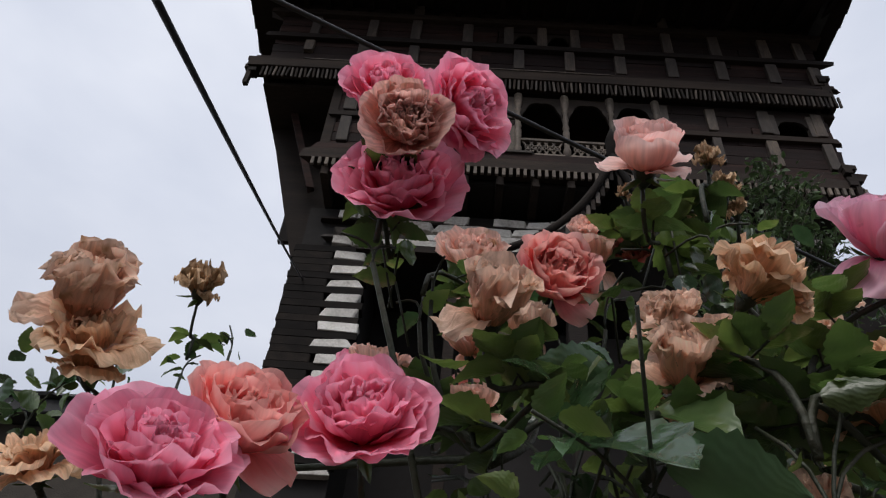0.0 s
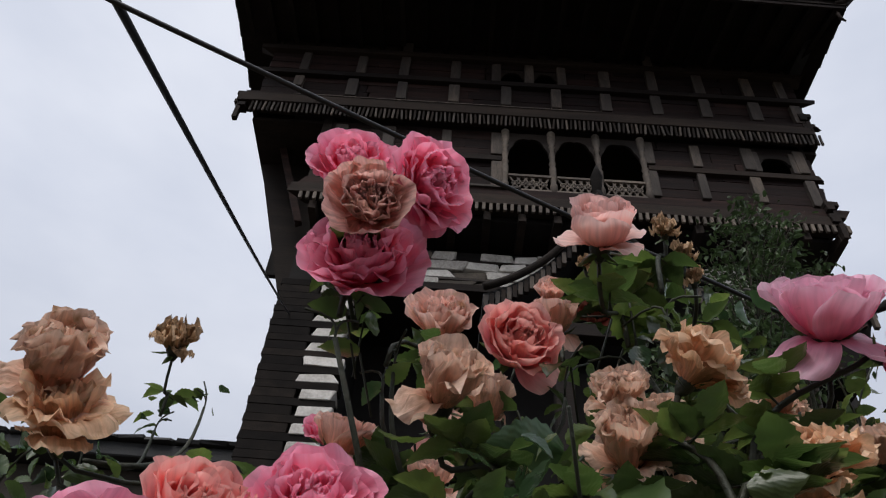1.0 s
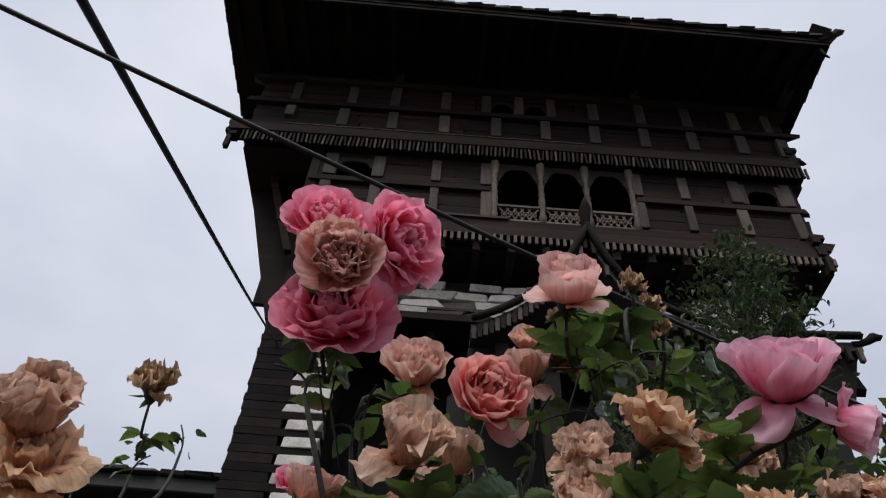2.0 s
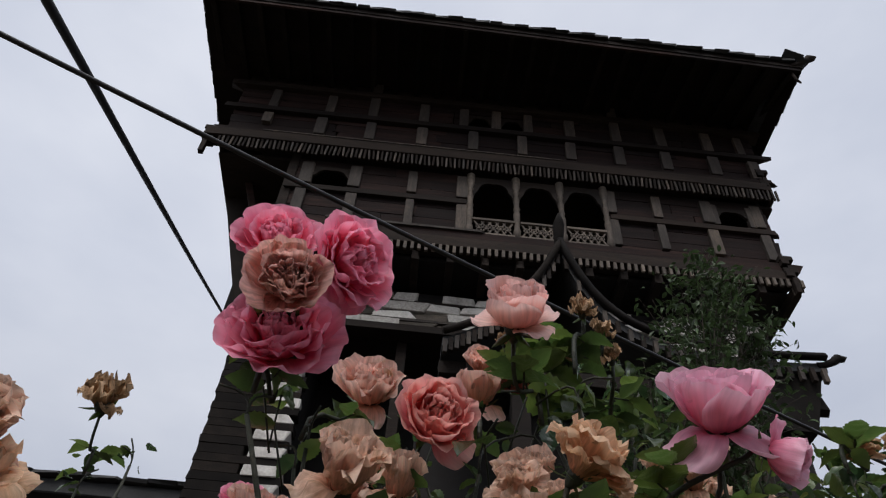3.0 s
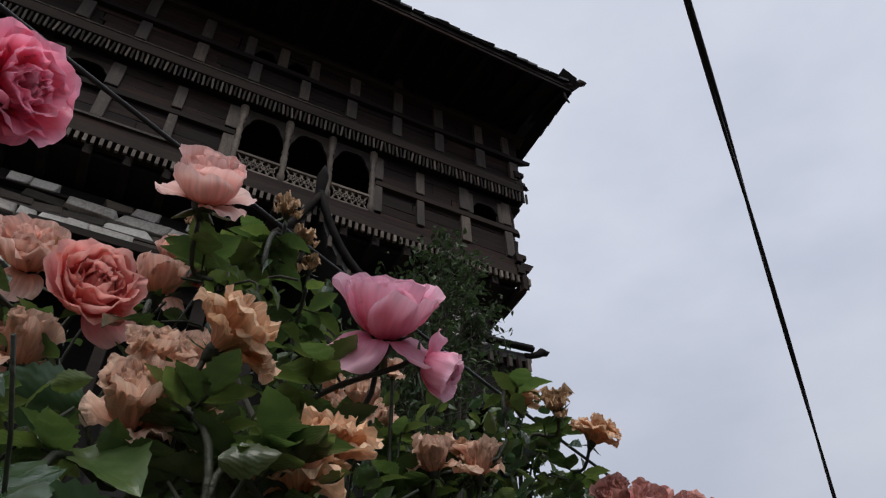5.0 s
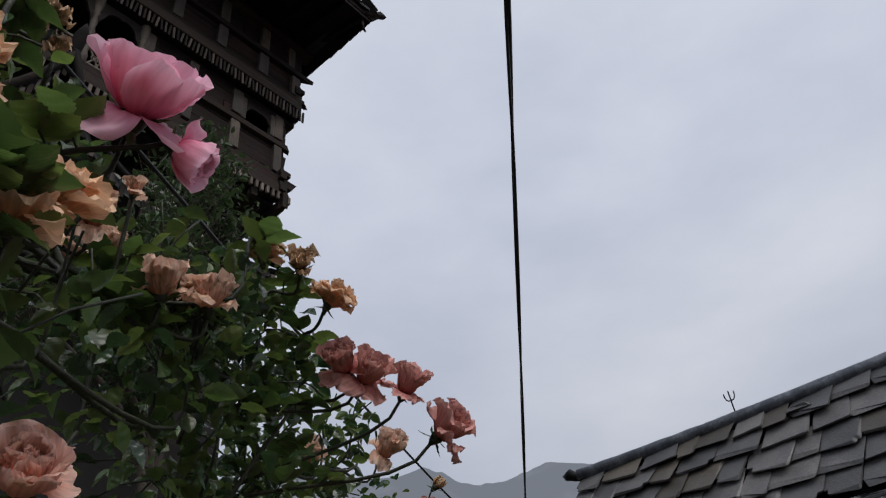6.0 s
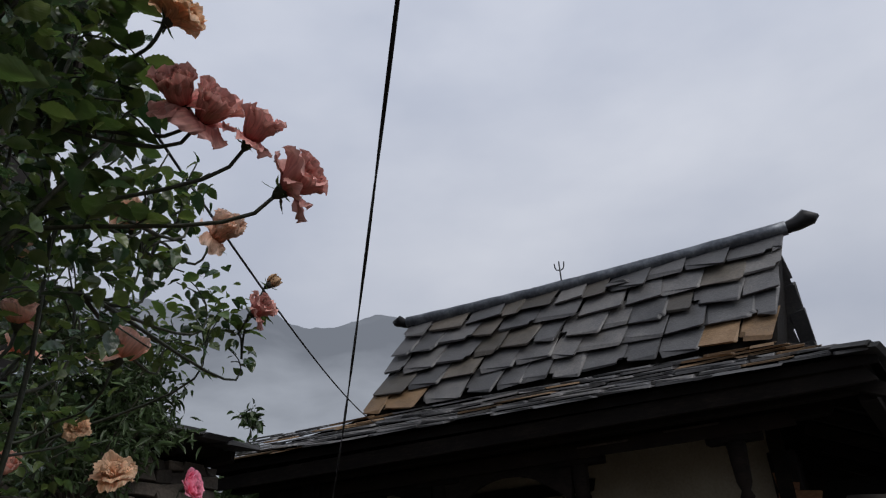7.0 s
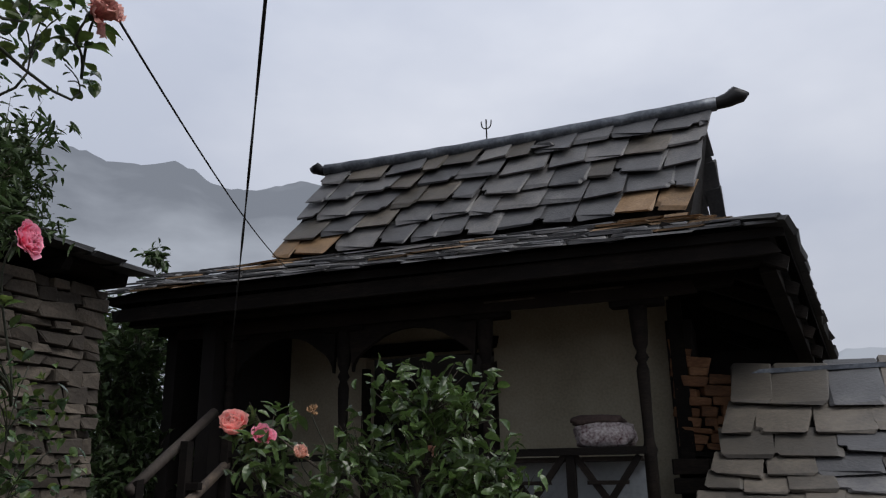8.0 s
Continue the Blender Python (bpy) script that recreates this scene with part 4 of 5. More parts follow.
def build_stone_shed():
    t = thing("stone_shed", "dry-stone shed wall of brown grey slabs under slate eaves", "shed", at=(3.4, 4.9, 0))
    g = new("wall")
    g.parent, g.matrix_basis = t, Matrix.Translation((-3.4, -4.9, 0))
    box("core", g, MORTAR, 2.0, 4.53, 4.33, 6.4, 0, 2.56, 0.01)
    z, count = 2.56, 0
    while z > 0.08:
        hh = random.uniform(0.05, 0.115)
        x = 4.62
        while x > 2.9:
            w = random.uniform(0.09, 0.3)
            h2 = hh * random.uniform(0.82, 1.0)
            m = Matrix.Translation((x - w / 2, 4.33 + random.uniform(-0.02, 0.03), z - hh / 2)) @ Matrix.Rotation(random.uniform(-0.05, 0.05), 4, "Y") @ Matrix.Diagonal((w - 0.012, 0.16, h2, 1))
            if count < 300:
                piece("stone", g, STONE, m, "stone", 9)
                count += 1
            x -= w
        y = 4.4
        while y < 6.2 and count < 300:
            w = random.uniform(0.2, 0.42)
            m = Matrix.Translation((4.54, y + w / 2, z - hh / 2)) @ Matrix.Diagonal((0.16, w - 0.012, hh * 0.95, 1))
            if y < 5:
                piece("stone", g, STONE, m, "stone", 9)
                count += 1
            y += w
        z -= hh
    eave = new("eaves")
    eave.parent, eave.matrix_basis = t, Matrix.Translation((-3.4, -4.9, 0))
    mm = Matrix.Translation((3.3, 4.9, 2.68)) @ Matrix.Rotation(0.05, 4, "Y") @ Matrix.Rotation(-0.06, 4, "X") @ Matrix.Diagonal((2.6, 1.6, 0.09, 1))
    piece("boarding", eave, SHADE_DARK_WOOD, mm)
    for i in range(10):
        x = 1.92 + 0.29 * i
        for r in range(3):
            piece("slate", eave, ROOF_EDGE, Matrix.Translation((x, 4.12 + 0.3 * r, 2.735 + 0.035 * r - 0.05 * (x - 3.4))) @ Matrix.Rotation(0.12, 4, "X") @ Matrix.Rotation(random.uniform(-0.06, 0.06), 4, "Z") @ Matrix.Diagonal((0.33, 0.42, 0.035, 1)), "slate")
    for i in range(6):
        block("rafter", eave, SHADE_DARK_WOOD, 2.1 + 0.48 * i, 2.18 + 0.48 * i, 4.05, 6.3, 2.56, 2.64)


build_stone_shed()


def build_stair_rail():
    t = thing("stair_rail", "weathered wooden stair rail beside the verandah", "stair rail", at=(5.6, 4.6, 0))
    g = new("frame")
    g.parent, g.matrix_basis = t, Matrix.Translation((-5.6, -4.6, 0))
    tube("handrail", [(5.3, 4.55, 1.20), (6.5, 4.75, 1.86)], 0.045, PALE_WOOD, g, 7)
    tube("lower_rail", [(5.3, 4.35, 0.84), (6.5, 4.55, 1.42)], 0.045, PALE_WOOD, g, 7)
    for f in (0.05, 0.5, 0.95):
        x = 5.3 + 1.2 * f
        block("post", g, SHADE_DARK_WOOD, x - 0.04, x + 0.04, 4.5, 4.58, 0, 1.24 + 0.64 * f)
        block("tie", g, SHADE_DARK_WOOD, x - 0.03, x + 0.03, 4.38, 4.54, 0.9 + 0.58 * f, 0.96 + 0.58 * f)


build_stair_rail()


# ---- overhead cables ----
def cable(label, s, e, radius, sag=0.0, strands=1, tail=4.0):
    """A sagging cable from s to e that runs on straight for some metres before s."""
    s, e = Vector(s), Vector(e)
    t = thing("overhead_cable", label, "cable", at=s)
    first = (e - s) / 70 - Vector((0, 0, sag * 4 / 70))
    for k in range(strands):
        pts = [-first.normalized() * tail]
        for i in range(71):
            f = i / 70
            p = s.lerp(e, f) - Vector((0, 0, sag * 4 * f * (1 - f)))
            if strands > 1:
                q = 30 * f + math.pi * k
                gap = radius * (1.05 + 2.4 * max(0, noise.noise((f * 11, 1, 0))))
                p += gap * Vector((math.cos(q), 0.3 * math.sin(q), math.sin(q)))
            pts.append(p - s)
        tube("strand", pts, radius, CABLE, t, 6)


cable("thin black cable running from above to the house eave", (-2.427, -0.57, 2.507), (6.313, 3.911, 3.098), 0.0040, 0.293)
cable("thick black cable strung to the tower wall", (-0.458, -0.508, 2.244), (-2.488, 9.513, 9.036), 0.0125, 0.049)
cable("pair of twisted black cables running to the verandah", (-0.399, -0.593, 2.925), (6.32, 4.471, 2.418), 0.0034, 0.147, 2)


# ---- roses ----
def petal_data(rng, f, base, length, mid, rim, wide, ruffle, crumple):
    """One petal wrapped round the z axis. f: 0 innermost, 1 outermost; mid: lean from the axis in radians; rim: how far its edge rolls back."""
    nu, nv = 14, 12
    verts, faces, uvs = [], [], []
    seed = Vector((rng.uniform(0, 90), rng.uniform(0, 90), rng.uniform(0, 90)))
    skew, notch, steps = rng.uniform(-0.25, 0.25), rng.uniform(-0.05, 0.07), 40
    curve, r, h = [], base, -0.04 + 0.05 * (1 - f)
    for k in range(steps + 1):
        q = k / steps
        lean = (0.9 + 0.5 * f) * (1 - 0.35 * min(1, crumple)) * (1 - q) ** 1.5 + mid * min(1, q * 2.2) + rim * q ** (3 - 1.5 * min(1, crumple))
        curve.append((r, h, lean))
        r = max(0.02, r + math.sin(lean) * length / steps)
        h += math.cos(lean) * length / steps * (1 + 0.3 * min(1, crumple))
    for j in range(nv + 1):
        for i in range(nu + 1):
            u, v = i / nu * 2 - 1, j / nv
            edge = 1 - 0.17 * abs(u) ** 3 - notch * math.exp(-(u * 3.5) ** 2) + 0.035 * noise.noise((u * 3.1, seed.x, seed.y)) * (1 + crumple)
            q = min(1.0, v * edge / 1.02)
            r, h, lean = curve[int(q * steps)]
            half = wide * length * math.sin(math.pi * (0.10 + 0.60 * v)) ** 0.75
            ang = 1.5 * math.tanh(u * half / (r + 0.07) / 1.5) + skew * v
            at = Vector((u * 1.6, v * 1.8, 0)) + seed
            w = 0.05 * noise.noise(at) + 0.022 * noise.noise(at * 2.6)
            w += ruffle * v ** 3 * (math.sin(u * 5.2 + seed.z) + 0.7 * math.sin(u * 9.1 + seed.x))
            w += crumple * (0.075 * noise.noise(at * 1.9) + 0.055 * noise.noise(at * 4.1) + 0.075 * v * (abs(noise.noise(Vector((u * 4.2, v * 0.9, 3)) + seed)) * 2 - 0.5))
            w *= 0.25 + 0.95 * v
            rad = max(0.012, r + w * math.cos(lean))
            z = h - w * math.sin(lean) + crumple * 0.06 * noise.noise(at * 1.3 + Vector((7, 3, 1))) * v
            verts.append(Vector((rad * math.cos(ang), rad * math.sin(ang), z)))
            uvs.append((i / nu, v))
    for j in range(nv):
        for i in range(nu):
            a = j * (nu + 1) + i
            faces.append((a, a + 1, a + nu + 2, a + nu + 1))
    return verts, faces, uvs


# petals, lean of inner and outer petals, roll of inner and outer rims (degrees), inner and outer length, half-width, ruffle, crumple, fallen petals, paint
STYLES = {
    "pink": (36, -46, 30, 10, 46, 0.34, 0.54, 0.92, 0.022, 0.25, 0, "pink"),
    "salmon": (32, -48, 8, 6, 34, 0.38, 0.56, 0.95, 0.016, 0.25, 1, "salmon"),
    "peach": (26, -48, 8, 8, 44, 0.36, 0.54, 0.88, 0.022, 0.40, 1, "peach"),
    "brown": (32, -40, 14, 16, 30, 0.36, 0.52, 0.92, 0.022, 0.45, 0, "brown"),
    "withered": (24, -36, -8, 22, 58, 0.36, 0.58, 0.90, 0.035, 1.0, 2, "withered"),
    "drooping": (26, -30, -8, 60, 172, 0.38, 0.80, 0.80, 0.030, 1.0, 3, "drooping"),
    "dried": (14, -30, -8, 40, 95, 0.30, 0.50, 0.62, 0.045, 1.5, 2, "dried"),
    "crimson": (24, -34, 30, 18, 50, 0.32, 0.50, 0.80, 0.035, 0.6, 1, "crimson"),
    "faded": (26, -38, -14, 18, 95, 0.40, 0.66, 0.88, 0.035, 0.75, 3, "faded"),
    "nodding": (32, -48, 2, 4, 30, 0.38, 0.56, 0.95, 0.016, 0.25, 3, "nodding"),
    "blown": (24, -42, 18, 8, 36, 0.42, 0.70, 0.98, 0.028, 0.35, 2, "pale"),
    "half": (16, -46, -2, 6, 34, 0.40, 0.60, 0.92, 0.026, 0.35, 1, "pale"),
    "bud": (8, -46, -30, 0, 8, 0.30, 0.46, 0.80, 0.010, 0.3, 0, "dried"),
}
LABELS = {
    "pink": "full bright pink garden rose wet with rain", "salmon": "open salmon-pink garden rose with deep centre", "peach": "peach-coloured rose with browning edges",
    "brown": "faded rose turning brown at its heart", "withered": "withered tan rose with crumpled petals", "drooping": "overblown limp tan rose hanging its petals",
    "dried": "small dried brown rose head", "crimson": "small dark crimson rose going over", "faded": "drooping dusty-pink rose past its bloom",
    "nodding": "blush pink rose with outer petals fallen back", "blown": "large pale pink rose opening loosely", "half": "half-open pale pink rose hanging sideways", "bud": "small dark closed rosebud on a thin stem",
}
PETALS = {}


def rose_petals(style, variant):
    key = (style, variant)
    if key not in PETALS:
        rng = random.Random(len(PETALS) * 31 + 5)
        count, c0, c1, rim0, rim1, l0, l1, wide, ruffle, crumple, fallen, mat = STYLES[style]
        out = []
        for k in range(count):
            f = (k + 0.5) / count
            mid = c0 + (c1 - c0) * f ** 0.9 + rng.uniform(-9, 9) * (1 + crumple)
            rim = rim0 + (rim1 - rim0) * f ** 1.3 + rng.uniform(-12, 12) * (1 + crumple)
            if k >= count - fallen:
                mid, rim = max(0, c1) + rng.uniform(40, 85), rng.uniform(30, 75)
            long = (l0 + (l1 - l0) * f) * rng.uniform(0.9, 1.08)
            long *= 0.8 if k >= count - fallen else 1.0
            v, fc, uv = petal_data(rng, f, 0.015 + 0.10 * f, long, radians(mid), radians(rim), wide * rng.uniform(0.85, 1.12), ruffle, crumple)
            r = Matrix.Rotation(k * 2.39996 + rng.uniform(-0.25, 0.25), 3, "Z")
            me = bpy.data.meshes.new("petal")
            me.from_pydata([tuple(r @ p) for p in v], [], fc)
            layer = me.uv_layers.new(name="UVMap")
            idx = np.zeros(len(me.loops), dtype=np.int32)
            me.loops.foreach_get("vertex_index", idx)
            layer.data.foreach_set("uv", np.asarray(uv, dtype=np.float32)[idx].ravel())
            me.polygons.foreach_set("use_smooth", [True] * len(me.polygons))
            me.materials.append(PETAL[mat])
            out.append(me)
        far = np.concatenate([np.array([tuple(v.co) for v in me.vertices]) for me in out])
        mid = (np.percentile(far, 6, axis=0) + np.percentile(far, 94, axis=0)) / 2
        PETALS[key] = (out, float(np.percentile(np.linalg.norm(far - mid, axis=1), 97.5)), Vector(mid))
    return PETALS[key]


def leaf_data(rng):
    """A toothed, folded leaf along y, one unit long."""
    n = 15
    verts, faces, uvs = [], [], []
    bend, fold = rng.uniform(-0.5, 0.08), rng.uniform(0.15, 0.6)
    twist = rng.uniform(-0.3, 0.3)
    for j in range(n + 1):
        v = j / n
        w = 0.33 * math.sin(math.pi * min(1, v * 0.95 + 0.05)) ** 0.85 * (1.15 - 0.5 * v)
        if 0 < j < n:
            w *= 1.0 + (0.08 if j % 2 else -0.06)
        for i, u in enumerate((-1, -0.5, 0, 0.5, 1)):
            z = fold * abs(u) * w + bend * v * v + 0.05 * noise.noise((u * 3, v * 5, bend * 40)) + 0.014 * math.sin(v * 24) * (1 - abs(u)) + twist * u * w * v
            verts.append(Vector((u * w, v, z)))
            uvs.append((0.5 + u * 0.5, v))
    for j in range(n):
        for i in range(4):
            a = j * 5 + i
            faces.append((a, a + 1, a + 6, a + 5))
    return verts, faces, uvs


LEAVES = [leaf_data(random.Random(100 + k)) for k in range(7)]
LEAF_MESH = {}


def leaf_mesh(k, material):
    key = (k, material.name)
    if key not in LEAF_MESH:
        v, f, uv = LEAVES[k]
        me = bpy.data.meshes.new("leaf")
        me.from_pydata([tuple(p) for p in v], [], f)
        layer = me.uv_layers.new(name="UVMap")
        idx = np.zeros(len(me.loops), dtype=np.int32)
        me.loops.foreach_get("vertex_index", idx)
        layer.data.foreach_set("uv", np.asarray(uv, dtype=np.float32)[idx].ravel())
        me.polygons.foreach_set("use_smooth", [True] * len(me.polygons))
        me.materials.append(material)
        LEAF_MESH[key] = me
    return LEAF_MESH[key]


def joined_leaves(name, mats, parent, material, label=""):
    """Many leaves as one mesh."""
    vs, fs, us, base = [], [], [], 0
    arr = [(np.array([tuple(p) for p in v]), np.array(f), np.array(uv)) for v, f, uv in LEAVES]
    for i, m in enumerate(mats):
        v, f, uv = arr[i % len(arr)]
        mm = np.array(m)
        vs.append(v @ mm[:3, :3].T + mm[:3, 3])
        fs.append(f + base)
        us.append(uv)
        base += len(v)
    ob = mesh_object(name, np.concatenate(vs), np.concatenate(fs).tolist(), material, parent, label, True, np.concatenate(us))
    ob["kind"] = "stuff"
    return ob


BUSH_BASE = (Vector((0.1, 0.95, 0)), Vector((0.55, 1.1, 0)), Vector((1.0, 1.3, 0)), Vector((1.35, 1.6, 0)))
rose_rng = random.Random(11)


def rose(style, centre, axis, size):
    c, a = Vector(centre), Vector(axis).normalized()
    BLOOMS.append((c, size))
    r = thing("rose", LABELS[style], "rose", "roses on the bush", at=c)
    turn = a.to_track_quat("Z", "Y").to_matrix().to_4x4() @ Matrix.Rotation(rose_rng.uniform(0, 6.28), 4, "Z")
    meshes, reach, mid = rose_petals(style, rose_rng.randrange(3))
    s = size * 0.5 / reach
    local = turn @ Matrix.Diagonal((s, s, s, 1)) @ Matrix.Translation(-mid)
    for me in meshes:
        p = new("petal", me)
        p.parent, p.matrix_basis = r, local
    foot = local @ Vector((0, 0, -0.08))
    # green cup and five sepals
    tube("calyx", [foot + a * s * 0.12, foot, foot - a * s * 0.10, foot - a * s * 0.17], [s * 0.13, s * 0.12, s * 0.08, s * 0.03], CANE, r, 8)
    for k in range(5):
        q = turn @ Vector((math.cos(k * 1.257), math.sin(k * 1.257), 0))
        m = Matrix.Translation(foot) @ frame_of((0, 0, 0), a.cross(q), q - a * rose_rng.uniform(-0.6, 0.9)) @ Matrix.Diagonal((s * 0.16, s * 0.36, s * 0.2, 1))
        p = new("sepal", leaf_mesh(k, LEAF))
        p.parent, p.matrix_basis = r, m
    # stem down into the bush
    near = [h for h in HUBS if h.z < c.z - 0.05] or HUBS
    low = min(near, key=lambda h: (h - c).length + 0.6 * max(0, h.z - c.z + 0.16)) if c.x < 2.4 else Vector((3.4 + 0.2 * (c.x - 3.2), 1.5 + 0.5 * (c.y - 1.5), 1.1))
    start = foot - a * s * 0.14
    pts = bezier(start, start - a * s * 0.6 - Vector((0, 0, s * 0.7)), low - c + Vector((0, 0, 0.10)), low - c, 9)
    tube("stem", pts, [0.0022 + 0.0006 * i / 9 for i in range(10)], CANE, r, 6)
    for k in range(3 if style not in ("bud",) else 1):
        p0 = pts[4 + k]
        ang = rose_rng.uniform(0, 6.28)
        out = Vector((math.cos(ang), math.sin(ang), rose_rng.uniform(0.0, 0.5))).normalized()
        ln = rose_rng.uniform(0.03, 0.046)
        tube("leaf_stalk", [p0, p0 + out * ln * 0.6], 0.001, CANE, r, 4)
        for w in (-1, 0, 1):
            side = Matrix.Rotation(w * 1.0, 3, "Z") @ out
            m = Matrix.Translation(p0 + out * ln * (0.6 if w == 0 else 0.35)) @ frame_of((0, 0, 0), Vector((0, 0, 1)).cross(side) * -1, side) @ Matrix.Rotation(rose_rng.uniform(-0.5, 0.5), 4, "X") @ Matrix.Diagonal((ln, ln, ln, 1))
            p = new("leaf", leaf_mesh(rose_rng.randrange(7), LEAF if rose_rng.random() < 0.6 else LEAF_LIGHT))
            p.parent, p.matrix_basis = r, m
    return r


# ---- rose bush ----
bush = thing("rose_bush", "tall tangled rose bush with wet green leaves and thin canes", "rose bush", at=(0.6, 1.0, 0))
BUSH_OFF = Vector((0.6, 1.0, 0))
leaf_rng = random.Random(23)
LEAF_NEAR, LEAF_REST = [], []
HUBS = []
BLOOMS = []


def leaf_pose(p, size, rng):
    az, el = rng.uniform(0, 6.28), rng.gauss(-0.25, 0.55)
    d = Vector((math.cos(az) * math.cos(el), math.sin(az) * math.cos(el), math.sin(el)))
    return Matrix.Translation(p) @ frame_of((0, 0, 0), Vector((0, 0, 1)).cross(d) * -1, d) @ Matrix.Rotation(rng.gauss(0, 0.6), 4, "Y") @ Matrix.Diagonal((size, size, size, 1))


def clump(x, y, z, r, density=1.0):
    c = Vector((x, y, z))
    n = max(6, int((42 if y < 0.72 else 76) * density * (r / 0.1) ** 1.9))
    hub = c - Vector((0, 0, r * 0.8))
    base = min(BUSH_BASE, key=lambda b: (b - Vector((x, y, 0))).length) + Vector((leaf_rng.uniform(-0.12, 0.12), leaf_rng.uniform(-0.1, 0.15), 0))
    lower = [h for h in HUBS if h.z < hub.z - 0.03]
    if lower and len(HUBS) % 9:
        to = min(lower, key=lambda h: (h - hub).length)
        pts = bezier(hub - BUSH_OFF, hub - Vector((0, 0, 0.08)) - BUSH_OFF, to + Vector((leaf_rng.uniform(-0.08, 0.08), leaf_rng.uniform(-0.02, 0.1), 0.03)) - BUSH_OFF, to - BUSH_OFF, 8)
        tube("cane", pts, [0.002 + 0.002 * i / 8 for i in range(9)], CANE, bush, 6)
    else:
        pts = bezier(hub - BUSH_OFF, hub + Vector((leaf_rng.uniform(-0.25, 0.25), leaf_rng.uniform(0, 0.25), -0.3)) - BUSH_OFF, base + Vector((leaf_rng.uniform(-0.3, 0.3), leaf_rng.uniform(0, 0.3), 0.8)) - BUSH_OFF, base - BUSH_OFF, 12)
        tube("cane", pts, [0.0025 + 0.006 * i / 12 for i in range(13)], CANE, bush, 6)
    HUBS.append(c)
    for k in range(max(2, int(r * 45))):
        d = Vector((leaf_rng.gauss(0, 1), leaf_rng.gauss(0, 1), leaf_rng.gauss(0.5, 0.8))).normalized()
        e = c + d * r * leaf_rng.uniform(0.6, 1.15)
        tube("twig", bezier(hub - BUSH_OFF, hub.lerp(c, 0.5) - BUSH_OFF, c - BUSH_OFF, e - BUSH_OFF, 5), 0.0013, CANE, bush, 5)
    for k in range(n):
        d = Vector((leaf_rng.gauss(0, 1), leaf_rng.gauss(0, 1), leaf_rng.gauss(0, 1))).normalized() * r * leaf_rng.random() ** 0.45
        size = leaf_rng.uniform(0.016, 0.036)
        m = leaf_pose(c + d - BUSH_OFF, size, leaf_rng)
        (LEAF_NEAR if y < 0.72 else LEAF_REST).append(m)


for i in range(44):
    clump(0.05 + 0.85 * leaf_rng.random(), 0.95 + 0.4 * leaf_rng.random(), 1.15 + 0.62 * leaf_rng.random(), leaf_rng.uniform(0.09, 0.16), 0.8)

clump(0.15, 0.50, 1.79, 0.09)
clump(0.19, 0.45, 1.75, 0.09)
clump(0.26, 0.51, 1.81, 0.1)
clump(0.33, 0.53, 1.83, 0.1)
clump(0.11, 0.64, 1.84, 0.09)
clump(0.30, 0.66, 2.12, 0.06)
clump(0.22, 0.66, 2.04, 0.05)
clump(0.16, 0.71, 2.02, 0.06)
clump(0.04, 0.61, 1.99, 0.04)
clump(-0.38, 0.79, 1.95, 0.06)
clump(-0.30, 0.79, 1.96, 0.05)
clump(-0.26, 0.99, 2.18, 0.025)
clump(-0.32, 0.99, 2.14, 0.03)
clump(0.12, 0.78, 2.00, 0.06)
clump(0.42, 0.76, 2.00, 0.07)
clump(0.43, 0.63, 1.90, 0.08)
clump(0.31, 0.58, 2.08, 0.05)
clump(0.28, 0.62, 2.04, 0.06)
clump(0.05, 0.59, 2.00, 0.035)
clump(-0.00, 0.54, 1.99, 0.03)
clump(0.38, 0.71, 2.06, 0.07)
clump(0.57, 0.75, 2.08, 0.06)
clump(0.65, 0.70, 2.07, 0.04)
clump(0.28, 0.44, 1.76, 0.07)
clump(0.38, 0.61, 1.83, 0.12)
clump(0.52, 0.75, 1.93, 0.12)
clump(0.63, 0.76, 1.97, 0.1)
clump(0.73, 0.78, 2.06, 0.06)
clump(0.82, 0.81, 2.03, 0.06)
clump(0.42, 0.75, 2.16, 0.08)
clump(0.34, 0.71, 1.98, 0.08)
clump(0.69, 0.79, 2.13, 0.04)
clump(0.61, 0.79, 2.00, 0.12)
clump(0.73, 0.85, 2.01, 0.12)
clump(0.74, 0.81, 2.13, 0.06)
clump(0.87, 0.90, 2.09, 0.08)
clump(0.69, 0.87, 1.91, 0.16)
clump(0.85, 0.94, 1.96, 0.14)
clump(1.00, 0.97, 2.06, 0.07)
clump(1.11, 1.00, 2.09, 0.05)
clump(0.75, 0.94, 1.82, 0.18)
clump(0.99, 1.07, 1.91, 0.12)
clump(1.13, 1.10, 2.03, 0.07)
clump(0.77, 0.87, 2.08, 0.1)
clump(1.11, 1.02, 2.13, 0.05)
clump(1.10, 1.09, 2.05, 0.08)
clump(0.96, 1.10, 1.97, 0.16)
clump(1.40, 1.24, 2.09, 0.07)
clump(1.36, 1.31, 2.01, 0.08)
clump(1.55, 1.28, 2.00, 0.035)
clump(1.24, 1.44, 1.94, 0.12)
clump(1.30, 1.56, 1.81, 0.12)
clump(1.80, 1.64, 1.46, 0.12)
clump(1.81, 1.64, 1.31, 0.15)
clump(1.46, 1.30, 2.05, 0.1)

